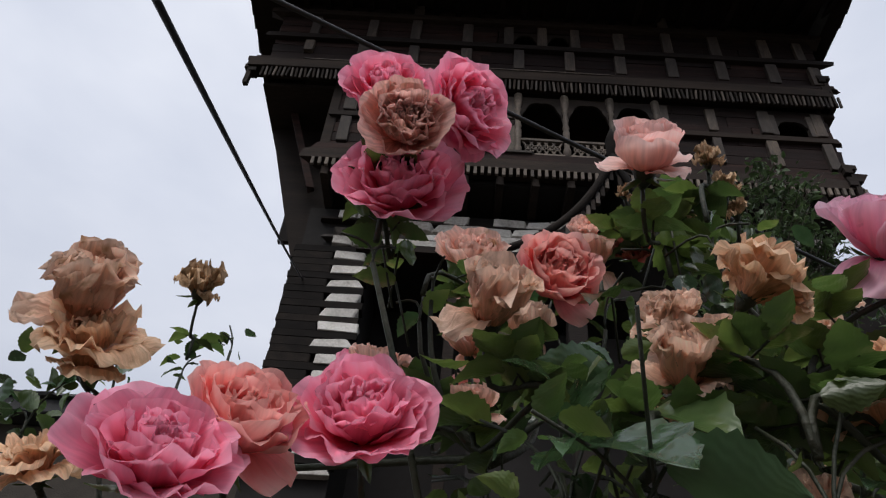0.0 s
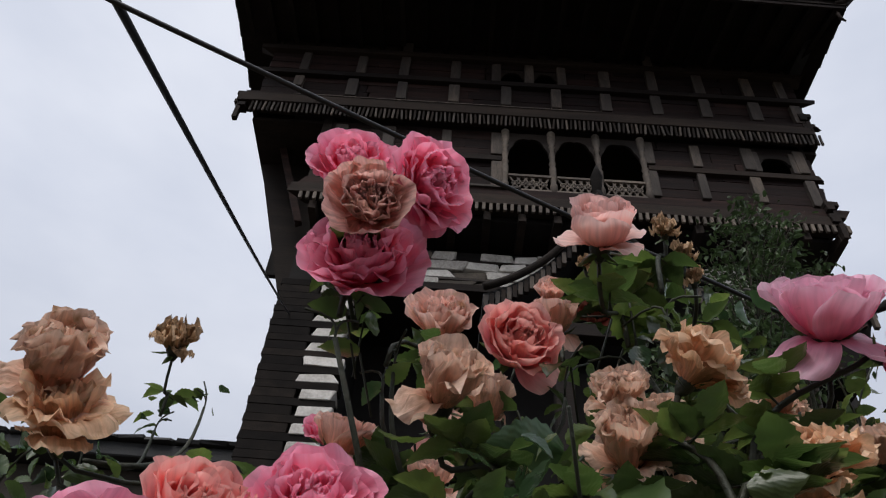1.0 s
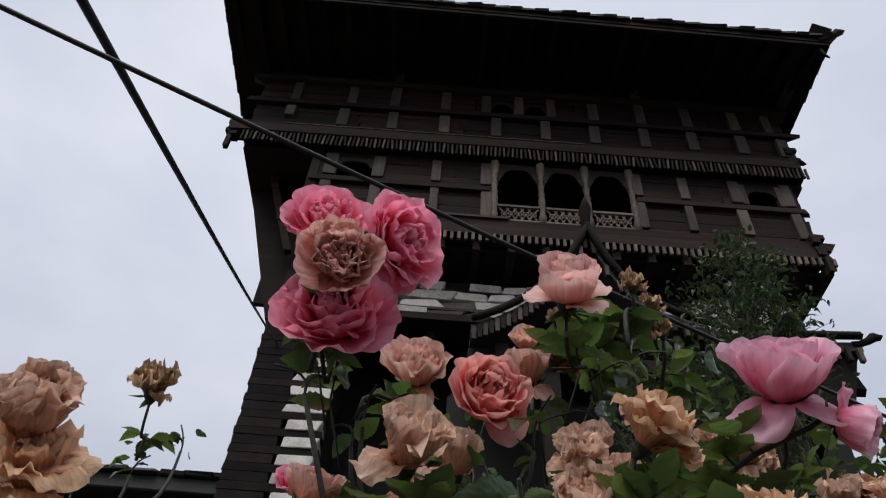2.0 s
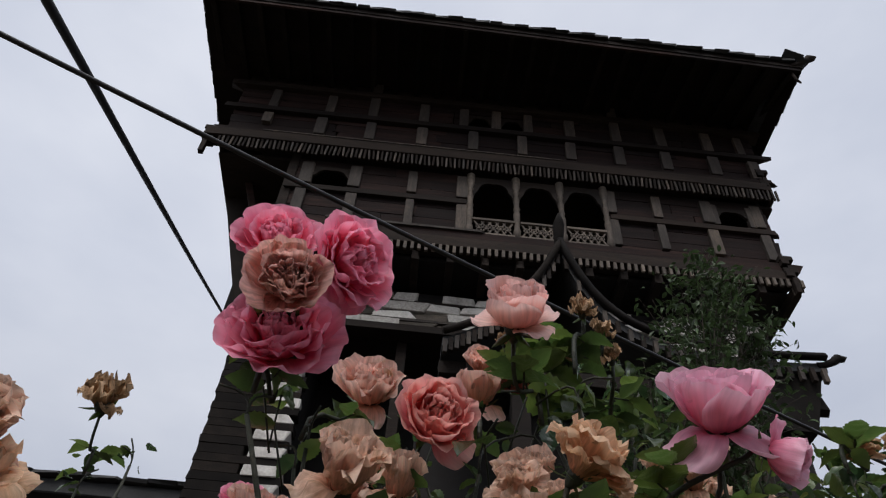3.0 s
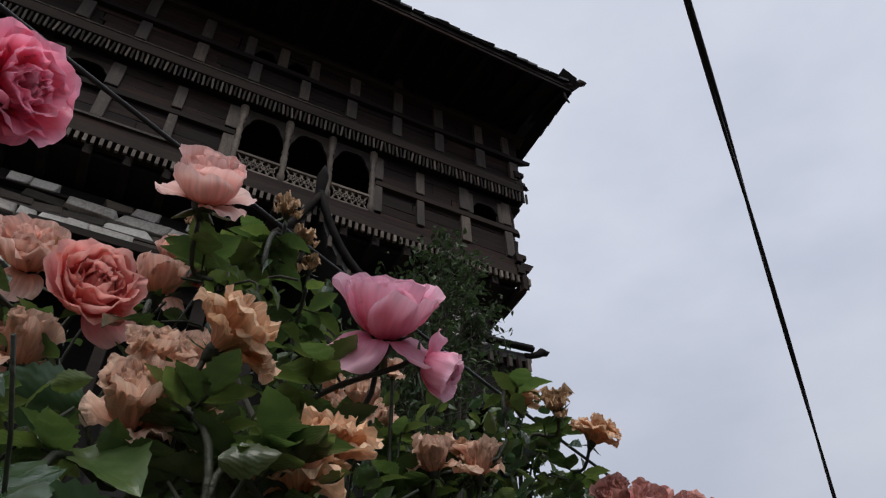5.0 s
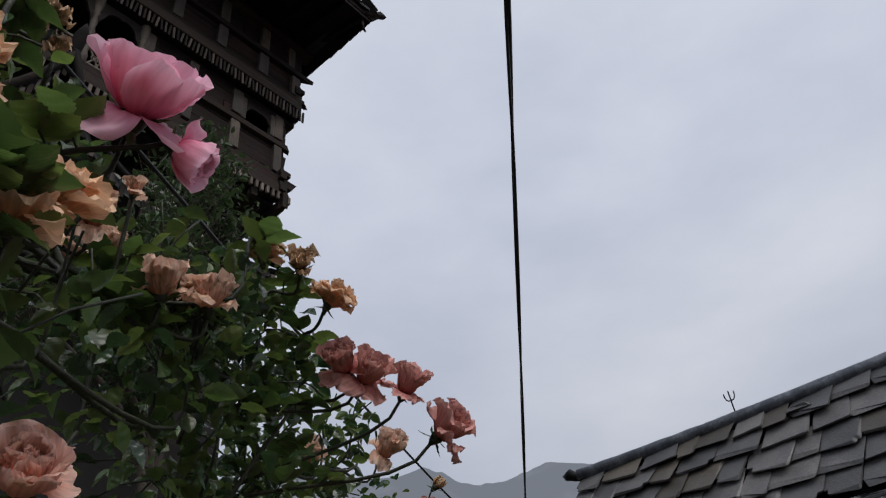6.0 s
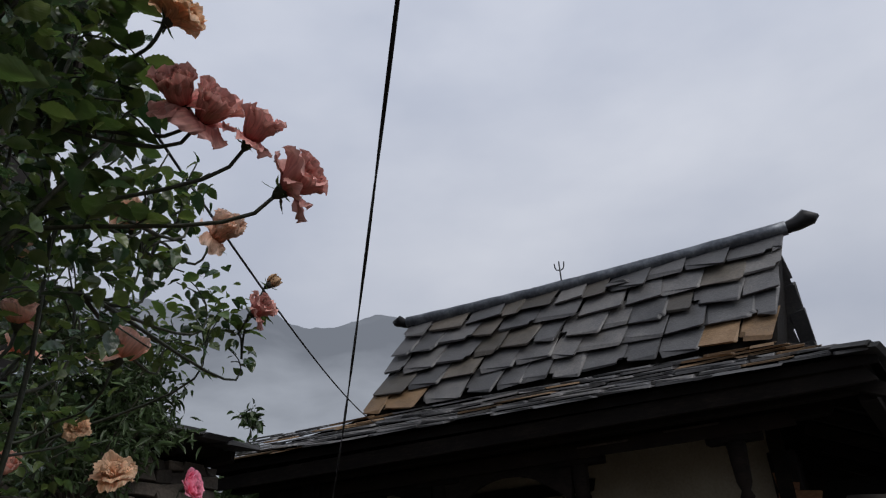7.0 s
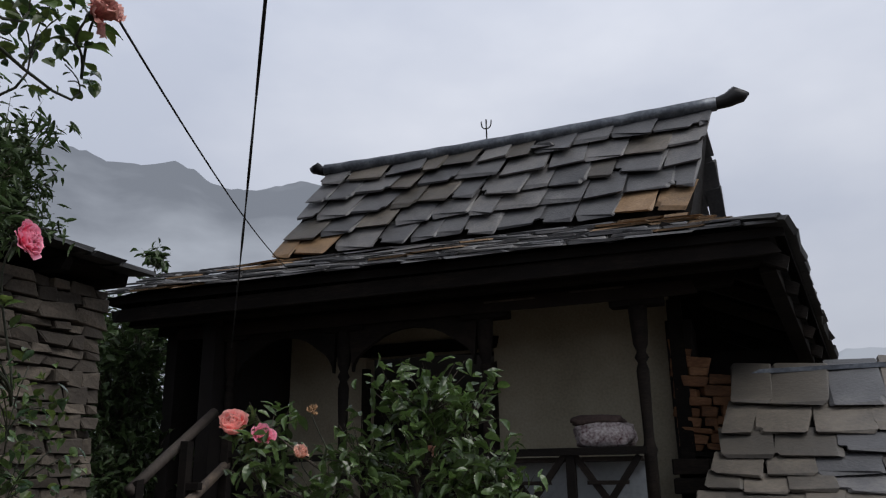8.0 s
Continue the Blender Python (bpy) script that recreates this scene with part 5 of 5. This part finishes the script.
rose("pink", (-0.005, 0.483, 2.132), (0.02, -1.00, 0.01), 0.083)
rose("pink", (0.072, 0.491, 2.119), (0.68, -0.69, -0.25), 0.094)
rose("brown", (0.018, 0.471, 2.070), (0.12, -0.94, -0.33), 0.072)
rose("pink", (0.014, 0.524, 2.049), (0.05, -1.00, 0.08), 0.107)
rose("nodding", (0.238, 0.507, 2.096), (-0.04, -0.90, 0.43), 0.082)
rose("salmon", (0.170, 0.632, 2.046), (0.21, -0.97, -0.10), 0.088)
rose("peach", (0.089, 0.758, 2.170), (0.02, -0.93, 0.36), 0.092)
rose("withered", (0.100, 0.474, 1.885), (0.12, -0.82, 0.56), 0.070)
rose("drooping", (0.279, 0.446, 1.893), (0.57, -0.49, 0.66), 0.069)
rose("withered", (-0.283, 0.632, 1.982), (0.27, -0.84, 0.47), 0.115)
rose("drooping", (-0.267, 0.656, 1.938), (0.14, -0.71, 0.69), 0.107)
rose("dried", (-0.312, 0.926, 2.239), (0.15, -0.74, 0.66), 0.075)
rose("pink", (-0.055, 0.379, 1.707), (0.35, -0.80, 0.48), 0.073)
rose("salmon", (-0.033, 0.416, 1.747), (0.43, -0.79, 0.43), 0.064)
rose("pink", (0.027, 0.433, 1.763), (0.05, -0.95, 0.30), 0.075)
rose("drooping", (-0.157, 0.459, 1.734), (-0.16, -0.69, 0.70), 0.048)
rose("withered", (0.256, 0.558, 1.883), (-0.27, -0.86, 0.44), 0.080)
rose("withered", (0.246, 0.562, 1.937), (-0.17, -0.90, 0.40), 0.052)
rose("peach", (0.092, 0.797, 2.071), (-0.01, -0.99, 0.17), 0.058)
rose("salmon", (0.090, 0.732, 1.951), (-0.01, -0.97, 0.23), 0.056)
rose("peach", (0.055, 0.764, 1.934), (0.03, -0.86, 0.51), 0.033)
rose("withered", (0.447, 0.777, 2.059), (-0.40, -0.78, 0.49), 0.068)
rose("withered", (0.419, 0.830, 2.096), (-0.35, -0.80, 0.48), 0.044)
rose("withered", (0.513, 0.790, 2.085), (-0.45, -0.75, 0.49), 0.041)
rose("drooping", (0.344, 0.470, 1.831), (-0.28, 0.04, 0.96), 0.051)
rose("peach", (0.231, 0.773, 2.240), (-0.19, -0.90, 0.40), 0.049)
rose("crimson", (0.285, 0.740, 2.186), (-0.29, -0.96, 0.07), 0.054)
rose("dried", (0.237, 0.594, 2.130), (-0.26, -0.89, 0.38), 0.019)
rose("dried", (0.321, 0.661, 2.181), (-0.34, -0.85, 0.39), 0.033)
rose("blown", (0.397, 0.467, 1.968), (-0.14, -0.74, 0.66), 0.106)
rose("half", (0.440, 0.464, 1.924), (0.74, -0.44, -0.51), 0.050)
rose("pink", (-0.024, 0.730, 1.983), (0.16, -0.85, 0.51), 0.054)
rose("withered", (0.231, 0.492, 1.892), (-0.20, -0.85, 0.49), 0.045)
rose("withered", (0.231, 0.482, 1.849), (-0.20, -0.84, 0.51), 0.064)
rose("drooping", (0.361, 0.472, 1.843), (-0.11, -0.22, 0.97), 0.059)
rose("dried", (0.322, 0.572, 2.168), (-0.23, -0.89, 0.40), 0.035)
rose("withered", (0.263, 0.580, 1.959), (-0.11, -0.69, 0.72), 0.052)
rose("withered", (0.453, 0.776, 2.106), (-0.29, -0.82, 0.49), 0.041)
rose("withered", (0.476, 0.729, 2.068), (-0.33, -0.80, 0.50), 0.061)
rose("drooping", (0.335, 0.460, 1.811), (-0.21, -0.21, 0.96), 0.064)
rose("withered", (0.271, 0.517, 1.888), (-0.07, -0.70, 0.71), 0.052)
rose("withered", (0.538, 0.816, 2.110), (-0.33, -0.82, 0.47), 0.047)
rose("withered", (0.550, 0.697, 1.993), (-0.25, -0.51, 0.82), 0.061)
rose("withered", (0.604, 0.692, 1.996), (-0.22, -0.37, 0.90), 0.056)
rose("drooping", (0.693, 0.722, 2.122), (-0.13, -0.19, 0.97), 0.047)
rose("dried", (0.732, 0.702, 2.113), (-0.54, -0.70, 0.47), 0.049)
rose("drooping", (0.792, 0.706, 2.086), (0.26, -0.53, 0.81), 0.063)
rose("faded", (0.825, 0.729, 2.011), (-0.81, -0.35, 0.46), 0.072)
rose("faded", (0.857, 0.710, 1.998), (-0.15, -0.89, 0.43), 0.075)
rose("faded", (0.899, 0.679, 1.983), (-0.09, -0.74, 0.66), 0.068)
rose("faded", (0.917, 0.630, 1.908), (0.22, -0.84, 0.49), 0.075)
rose("peach", (0.420, 0.566, 1.712), (-0.30, -0.84, 0.45), 0.058)
rose("withered", (0.601, 0.783, 2.047), (-0.40, -0.79, 0.46), 0.064)
rose("drooping", (0.629, 0.768, 2.048), (-0.11, -0.20, 0.97), 0.054)
rose("faded", (1.478, 1.167, 2.067), (0.19, -0.87, 0.45), 0.075)
rose("bud", (1.517, 1.171, 2.144), (0.42, -0.68, 0.60), 0.033)
rose("withered", (1.276, 1.091, 2.143), (-0.08, -0.82, 0.56), 0.087)
rose("withered", (1.076, 1.090, 2.077), (-0.53, -0.67, 0.52), 0.064)
rose("peach", (1.184, 1.203, 1.915), (0.14, -0.41, 0.90), 0.088)
rose("peach", (1.079, 1.308, 1.909), (-0.44, -0.68, 0.59), 0.053)
rose("drooping", (1.292, 1.438, 1.831), (-0.47, -0.63, 0.62), 0.048)
rose("drooping", (1.425, 1.478, 1.775), (-0.49, -0.59, 0.64), 0.079)
rose("peach", (1.159, 1.428, 1.748), (-0.42, -0.65, 0.64), 0.056)
rose("pink", (1.746, 1.593, 1.795), (0.36, -0.88, 0.31), 0.078)
rose("peach", (1.418, 1.458, 1.626), (-0.46, -0.60, 0.65), 0.096)
rose("peach", (1.479, 1.437, 1.615), (-0.48, -0.58, 0.65), 0.079)
rose("bud", (1.495, 1.390, 1.650), (0.54, -0.78, 0.31), 0.048)
rose("salmon", (3.074, 2.029, 1.496), (-0.59, -0.43, 0.69), 0.117)
rose("pink", (3.141, 1.937, 1.458), (-0.40, -0.71, 0.58), 0.086)
rose("peach", (3.220, 1.818, 1.391), (-0.61, -0.37, 0.70), 0.068)
rose("dried", (3.232, 1.782, 1.552), (-0.63, -0.37, 0.68), 0.045)
rose("peach", (3.443, 1.371, 1.394), (-0.66, -0.27, 0.70), 0.038)
rose("withered", (0.301, 0.494, 1.761), (-0.09, -0.55, 0.83), 0.042)
rose("withered", (0.266, 0.555, 1.866), (-0.04, -0.56, 0.83), 0.029)
rose("dried", (0.356, 0.619, 2.179), (-0.12, -0.53, 0.84), 0.034)
rose("dried", (0.370, 0.637, 2.159), (-0.13, -0.54, 0.83), 0.030)
rose("withered", (0.503, 0.704, 2.099), (-0.22, -0.52, 0.83), 0.032)
rose("peach", (0.226, 0.734, 2.163), (-0.03, -0.56, 0.83), 0.073)
rose("withered", (0.139, 0.624, 1.967), (0.05, -0.56, 0.83), 0.063)
rose("peach", (0.002, 0.671, 1.944), (0.15, -0.54, 0.83), 0.065)
rose("peach", (0.089, 0.651, 1.965), (-0.01, -0.56, 0.83), 0.047)
rose("peach", (0.092, 0.576, 1.860), (-0.01, -0.56, 0.83), 0.044)
rose("withered", (0.863, 1.019, 1.914), (-0.30, -0.46, 0.83), 0.034)
rose("peach", (0.838, 0.954, 1.807), (-0.30, -0.45, 0.84), 0.046)
rose("peach", (1.021, 1.232, 1.879), (-0.29, -0.46, 0.84), 0.050)
rose("drooping", (1.297, 1.330, 1.735), (-0.33, -0.40, 0.85), 0.069)
rose("withered", (0.638, 0.730, 2.029), (-0.29, -0.48, 0.83), 0.043)
rose("withered", (0.349, 0.590, 1.822), (-0.12, -0.54, 0.83), 0.033)

def big_leaf(x, y, z, size, az, tip, material):
    d = Vector((math.cos(az), math.sin(az), tip)).normalized()
    ob = new("leaf", leaf_mesh(leaf_rng.randrange(7), material))
    ob.parent = bush
    ob.matrix_basis = Matrix.Translation(Vector((x, y, z)) - d * size * 0.5 - BUSH_OFF) @ frame_of((0, 0, 0), Vector((0, 0, 1)).cross(d) * -1, d) @ Matrix.Rotation(leaf_rng.gauss(0, 0.5), 4, "Y") @ Matrix.Diagonal((size * 1.1, size, size, 1))
    tube("leaf_stalk", [Vector((x, y, z)) - d * size * 0.5 - BUSH_OFF, Vector((x, y, z)) - d * size * 0.9 + Vector((0, 0.03, -0.05)) - BUSH_OFF], 0.0012, CANE, bush, 4)


big_leaf(0.182, 0.42, 1.746, 0.085, -1.2, -0.7, LEAF_DARK)
big_leaf(0.146, 0.454, 1.761, 0.075, -2.4, -0.5, LEAF_DARK)
big_leaf(0.227, 0.472, 1.797, 0.07, -0.9, -0.6, LEAF)
big_leaf(0.312, 0.485, 1.815, 0.075, -0.2, -0.2, LEAF)
big_leaf(0.221, 0.415, 1.729, 0.07, -0.4, -0.4, LEAF_DARK)
big_leaf(0.138, 0.628, 1.960, 0.06, 2.9, 0.1, LEAF)
big_leaf(0.108, 0.595, 1.824, 0.07, -1.9, -0.7, LEAF_LIGHT)
big_leaf(0.166, 0.557, 1.881, 0.07, -2.9, -0.1, LEAF_DARK)
big_leaf(0.065, 0.563, 1.882, 0.06, -2.0, -0.5, LEAF_LIGHT)
big_leaf(0.288, 0.625, 2.083, 0.07, 0.6, 0.6, LEAF_LIGHT)
big_leaf(0.275, 0.625, 2.115, 0.06, 1.9, 0.9, LEAF)
big_leaf(0.305, 0.625, 2.060, 0.06, -0.6, 0.2, LEAF_LIGHT)
big_leaf(0.205, 0.606, 2.008, 0.06, -2.2, -0.3, LEAF)
big_leaf(-0.006, 0.598, 1.994, 0.042, 3.1, 0.05, LEAF_LIGHT)
big_leaf(-0.019, 0.570, 2.024, 0.038, -2.9, 0.1, LEAF)
big_leaf(0.024, 0.584, 2.016, 0.036, -0.8, -0.9, LEAF)

OUTWARD = Vector((-0.2, -0.75, -0.62)).normalized()


def free_of_blooms(m):
    """Leaves do not grow inside a bloom or over its open side."""
    p = m.translation + BUSH_OFF
    for c, size in BLOOMS:
        d = p - c
        along = d.dot(OUTWARD)
        if d.length < size * 0.6 or (0 < along < 0.5 and (d - OUTWARD * along).length < size * 0.6):
            return False
    return True


LEAF_NEAR = [m for m in LEAF_NEAR if free_of_blooms(m)]
LEAF_REST = [m for m in LEAF_REST if free_of_blooms(m)]
for i, m in enumerate(LEAF_NEAR[:270]):
    ob = new("leaf", leaf_mesh(i % 7, (LEAF, LEAF_DARK, LEAF_LIGHT, LEAF, LEAF_LIGHT)[i % 5]))
    ob.parent, ob.matrix_basis = bush, m
rest = LEAF_REST + LEAF_NEAR[270:]
for name_i, mat in enumerate((LEAF, LEAF_DARK, LEAF_LIGHT)):
    joined_leaves("foliage", rest[name_i::3], bush, mat)


# ---- shrubs and trees ----
def tree(name, label, base, blobs, leaf, count, material, trunk, seed, category="tree", narrow=0.75):
    rng = random.Random(seed)
    b = Vector(base)
    t = thing(name, label, category, at=b)
    total = sum(r ** 2 for *_, r in blobs)
    mats = []
    top = Vector(blobs[0][:3])
    tube("trunk", bezier((0, 0, 0), (0.05, 0.02, (top.z - b.z) * 0.35), (top - b) * 0.75, top - b, 12), [trunk * (1 - 0.8 * i / 12) for i in range(13)], BARK, t, 8)
    for x, y, z, r in blobs:
        c = Vector((x, y, z))
        tube("limb", bezier((top - b) * 0.5, (top - b) * 0.7, (c - b) - Vector((0, 0, r * 0.7)), c - b, 8), [trunk * 0.45 * (1 - 0.85 * i / 8) for i in range(9)], BARK, t, 6)
        for k in range(int(40 * r / 0.5) + 6):
            d = Vector((rng.gauss(0, 1), rng.gauss(0, 1), rng.gauss(0.4, 0.8))).normalized()
            e = c + d * r * rng.uniform(0.75, 1.25)
            s = c - Vector((0, 0, r * 0.4)) + d * r * 0.1
            pts = bezier(s - b, s.lerp(e, 0.4) - b, s.lerp(e, 0.7) - b + Vector((0, 0, 0.05 * r)), e - b, 5)
            tube("twig", pts, [0.006 * (r + 0.3) * (1 - 0.16 * i) for i in range(6)], BARK, t, 4)
            m = max(4, int(count * r * r / total / (int(40 * r / 0.5) + 6)))
            for q in range(m):
                f = rng.uniform(0.25, 1.03)
                p = s.lerp(e, f) - b + Vector((rng.gauss(0, 1), rng.gauss(0, 1), rng.gauss(0, 1))) * 0.10 * r
                mats.append(leaf_pose(p, leaf * rng.uniform(0.6, 1.25), rng) @ Matrix.Diagonal((narrow, 1, 1, 1)))
    joined_leaves("crown", mats, t, material, "small green leaves on thin twigs")


tree("garden_tree", "small-leaved garden tree growing before the tower", (2.6, 4.6, 0), [(2.6, 4.5, 5.95, 0.5), (2.5, 4.35, 6.35, 0.28), (2.75, 4.4, 6.2, 0.3), (2.35, 4.4, 5.35, 0.6), (2.85, 4.5, 5.7, 0.38), (2.2, 4.2, 4.7, 0.6), (2.5, 4.5, 5.1, 0.5), (1.8, 4.1, 4.4, 0.5), (2.2, 4.3, 4.2, 0.5), (1.5, 3.9, 4.0, 0.4)], 0.07, 5000, LEAF_SMALL, 0.09, 3)
tree("olive_shrub", "narrow-leaved shrub rising beside the stone shed", (2.3, 2.7, 0), [(2.42, 2.62, 2.42, 0.28), (2.15, 2.6, 2.25, 0.25), (2.45, 2.6, 2.25, 0.2), (2.0, 2.6, 2.45, 0.25), (2.1, 2.5, 2.0, 0.3)], 0.055, 4600, LEAF_SMALL, 0.03, 4, "shrub", 0.42)
tree("yard_tree", "dark leafy tree standing behind the verandah", (7.6, 7.2, 0), [(7.4, 6.9, 2.2, 0.8), (8.2, 7.4, 2.7, 0.7), (7.3, 6.4, 1.6, 0.6), (7.2, 6.3, 2.7, 0.5), (7.5, 6.5, 3.2, 0.35), (6.9, 6.0, 1.2, 0.6), (7.6, 6.6, 0.8, 0.9), (8.6, 7.6, 1.6, 0.9), (7.9, 7.1, 2.9, 0.6), (7.8, 7.2, 2.1, 0.7), (8.0, 6.95, 3.95, 0.22)], 0.12, 9000, LEAF_SMALL, 0.08, 5)
tree("young_rose_bush", "fresh green rose bush growing before the verandah", (3.5, 1.4, 0), [(3.45, 1.38, 1.62, 0.2), (3.42, 1.5, 1.6, 0.15), (3.5, 1.25, 1.55, 0.17), (3.4, 1.42, 1.4, 0.24), (3.5, 1.2, 1.35, 0.2), (3.5, 1.1, 1.2, 0.2), (3.35, 1.62, 1.4, 0.15), (3.2, 1.95, 1.5, 0.12), (3.15, 1.95, 1.34, 0.16), (3.3, 1.75, 1.25, 0.2), (3.4, 1.4, 1.15, 0.3)], 0.062, 1900, LEAF, 0.025, 6, "rose bush")
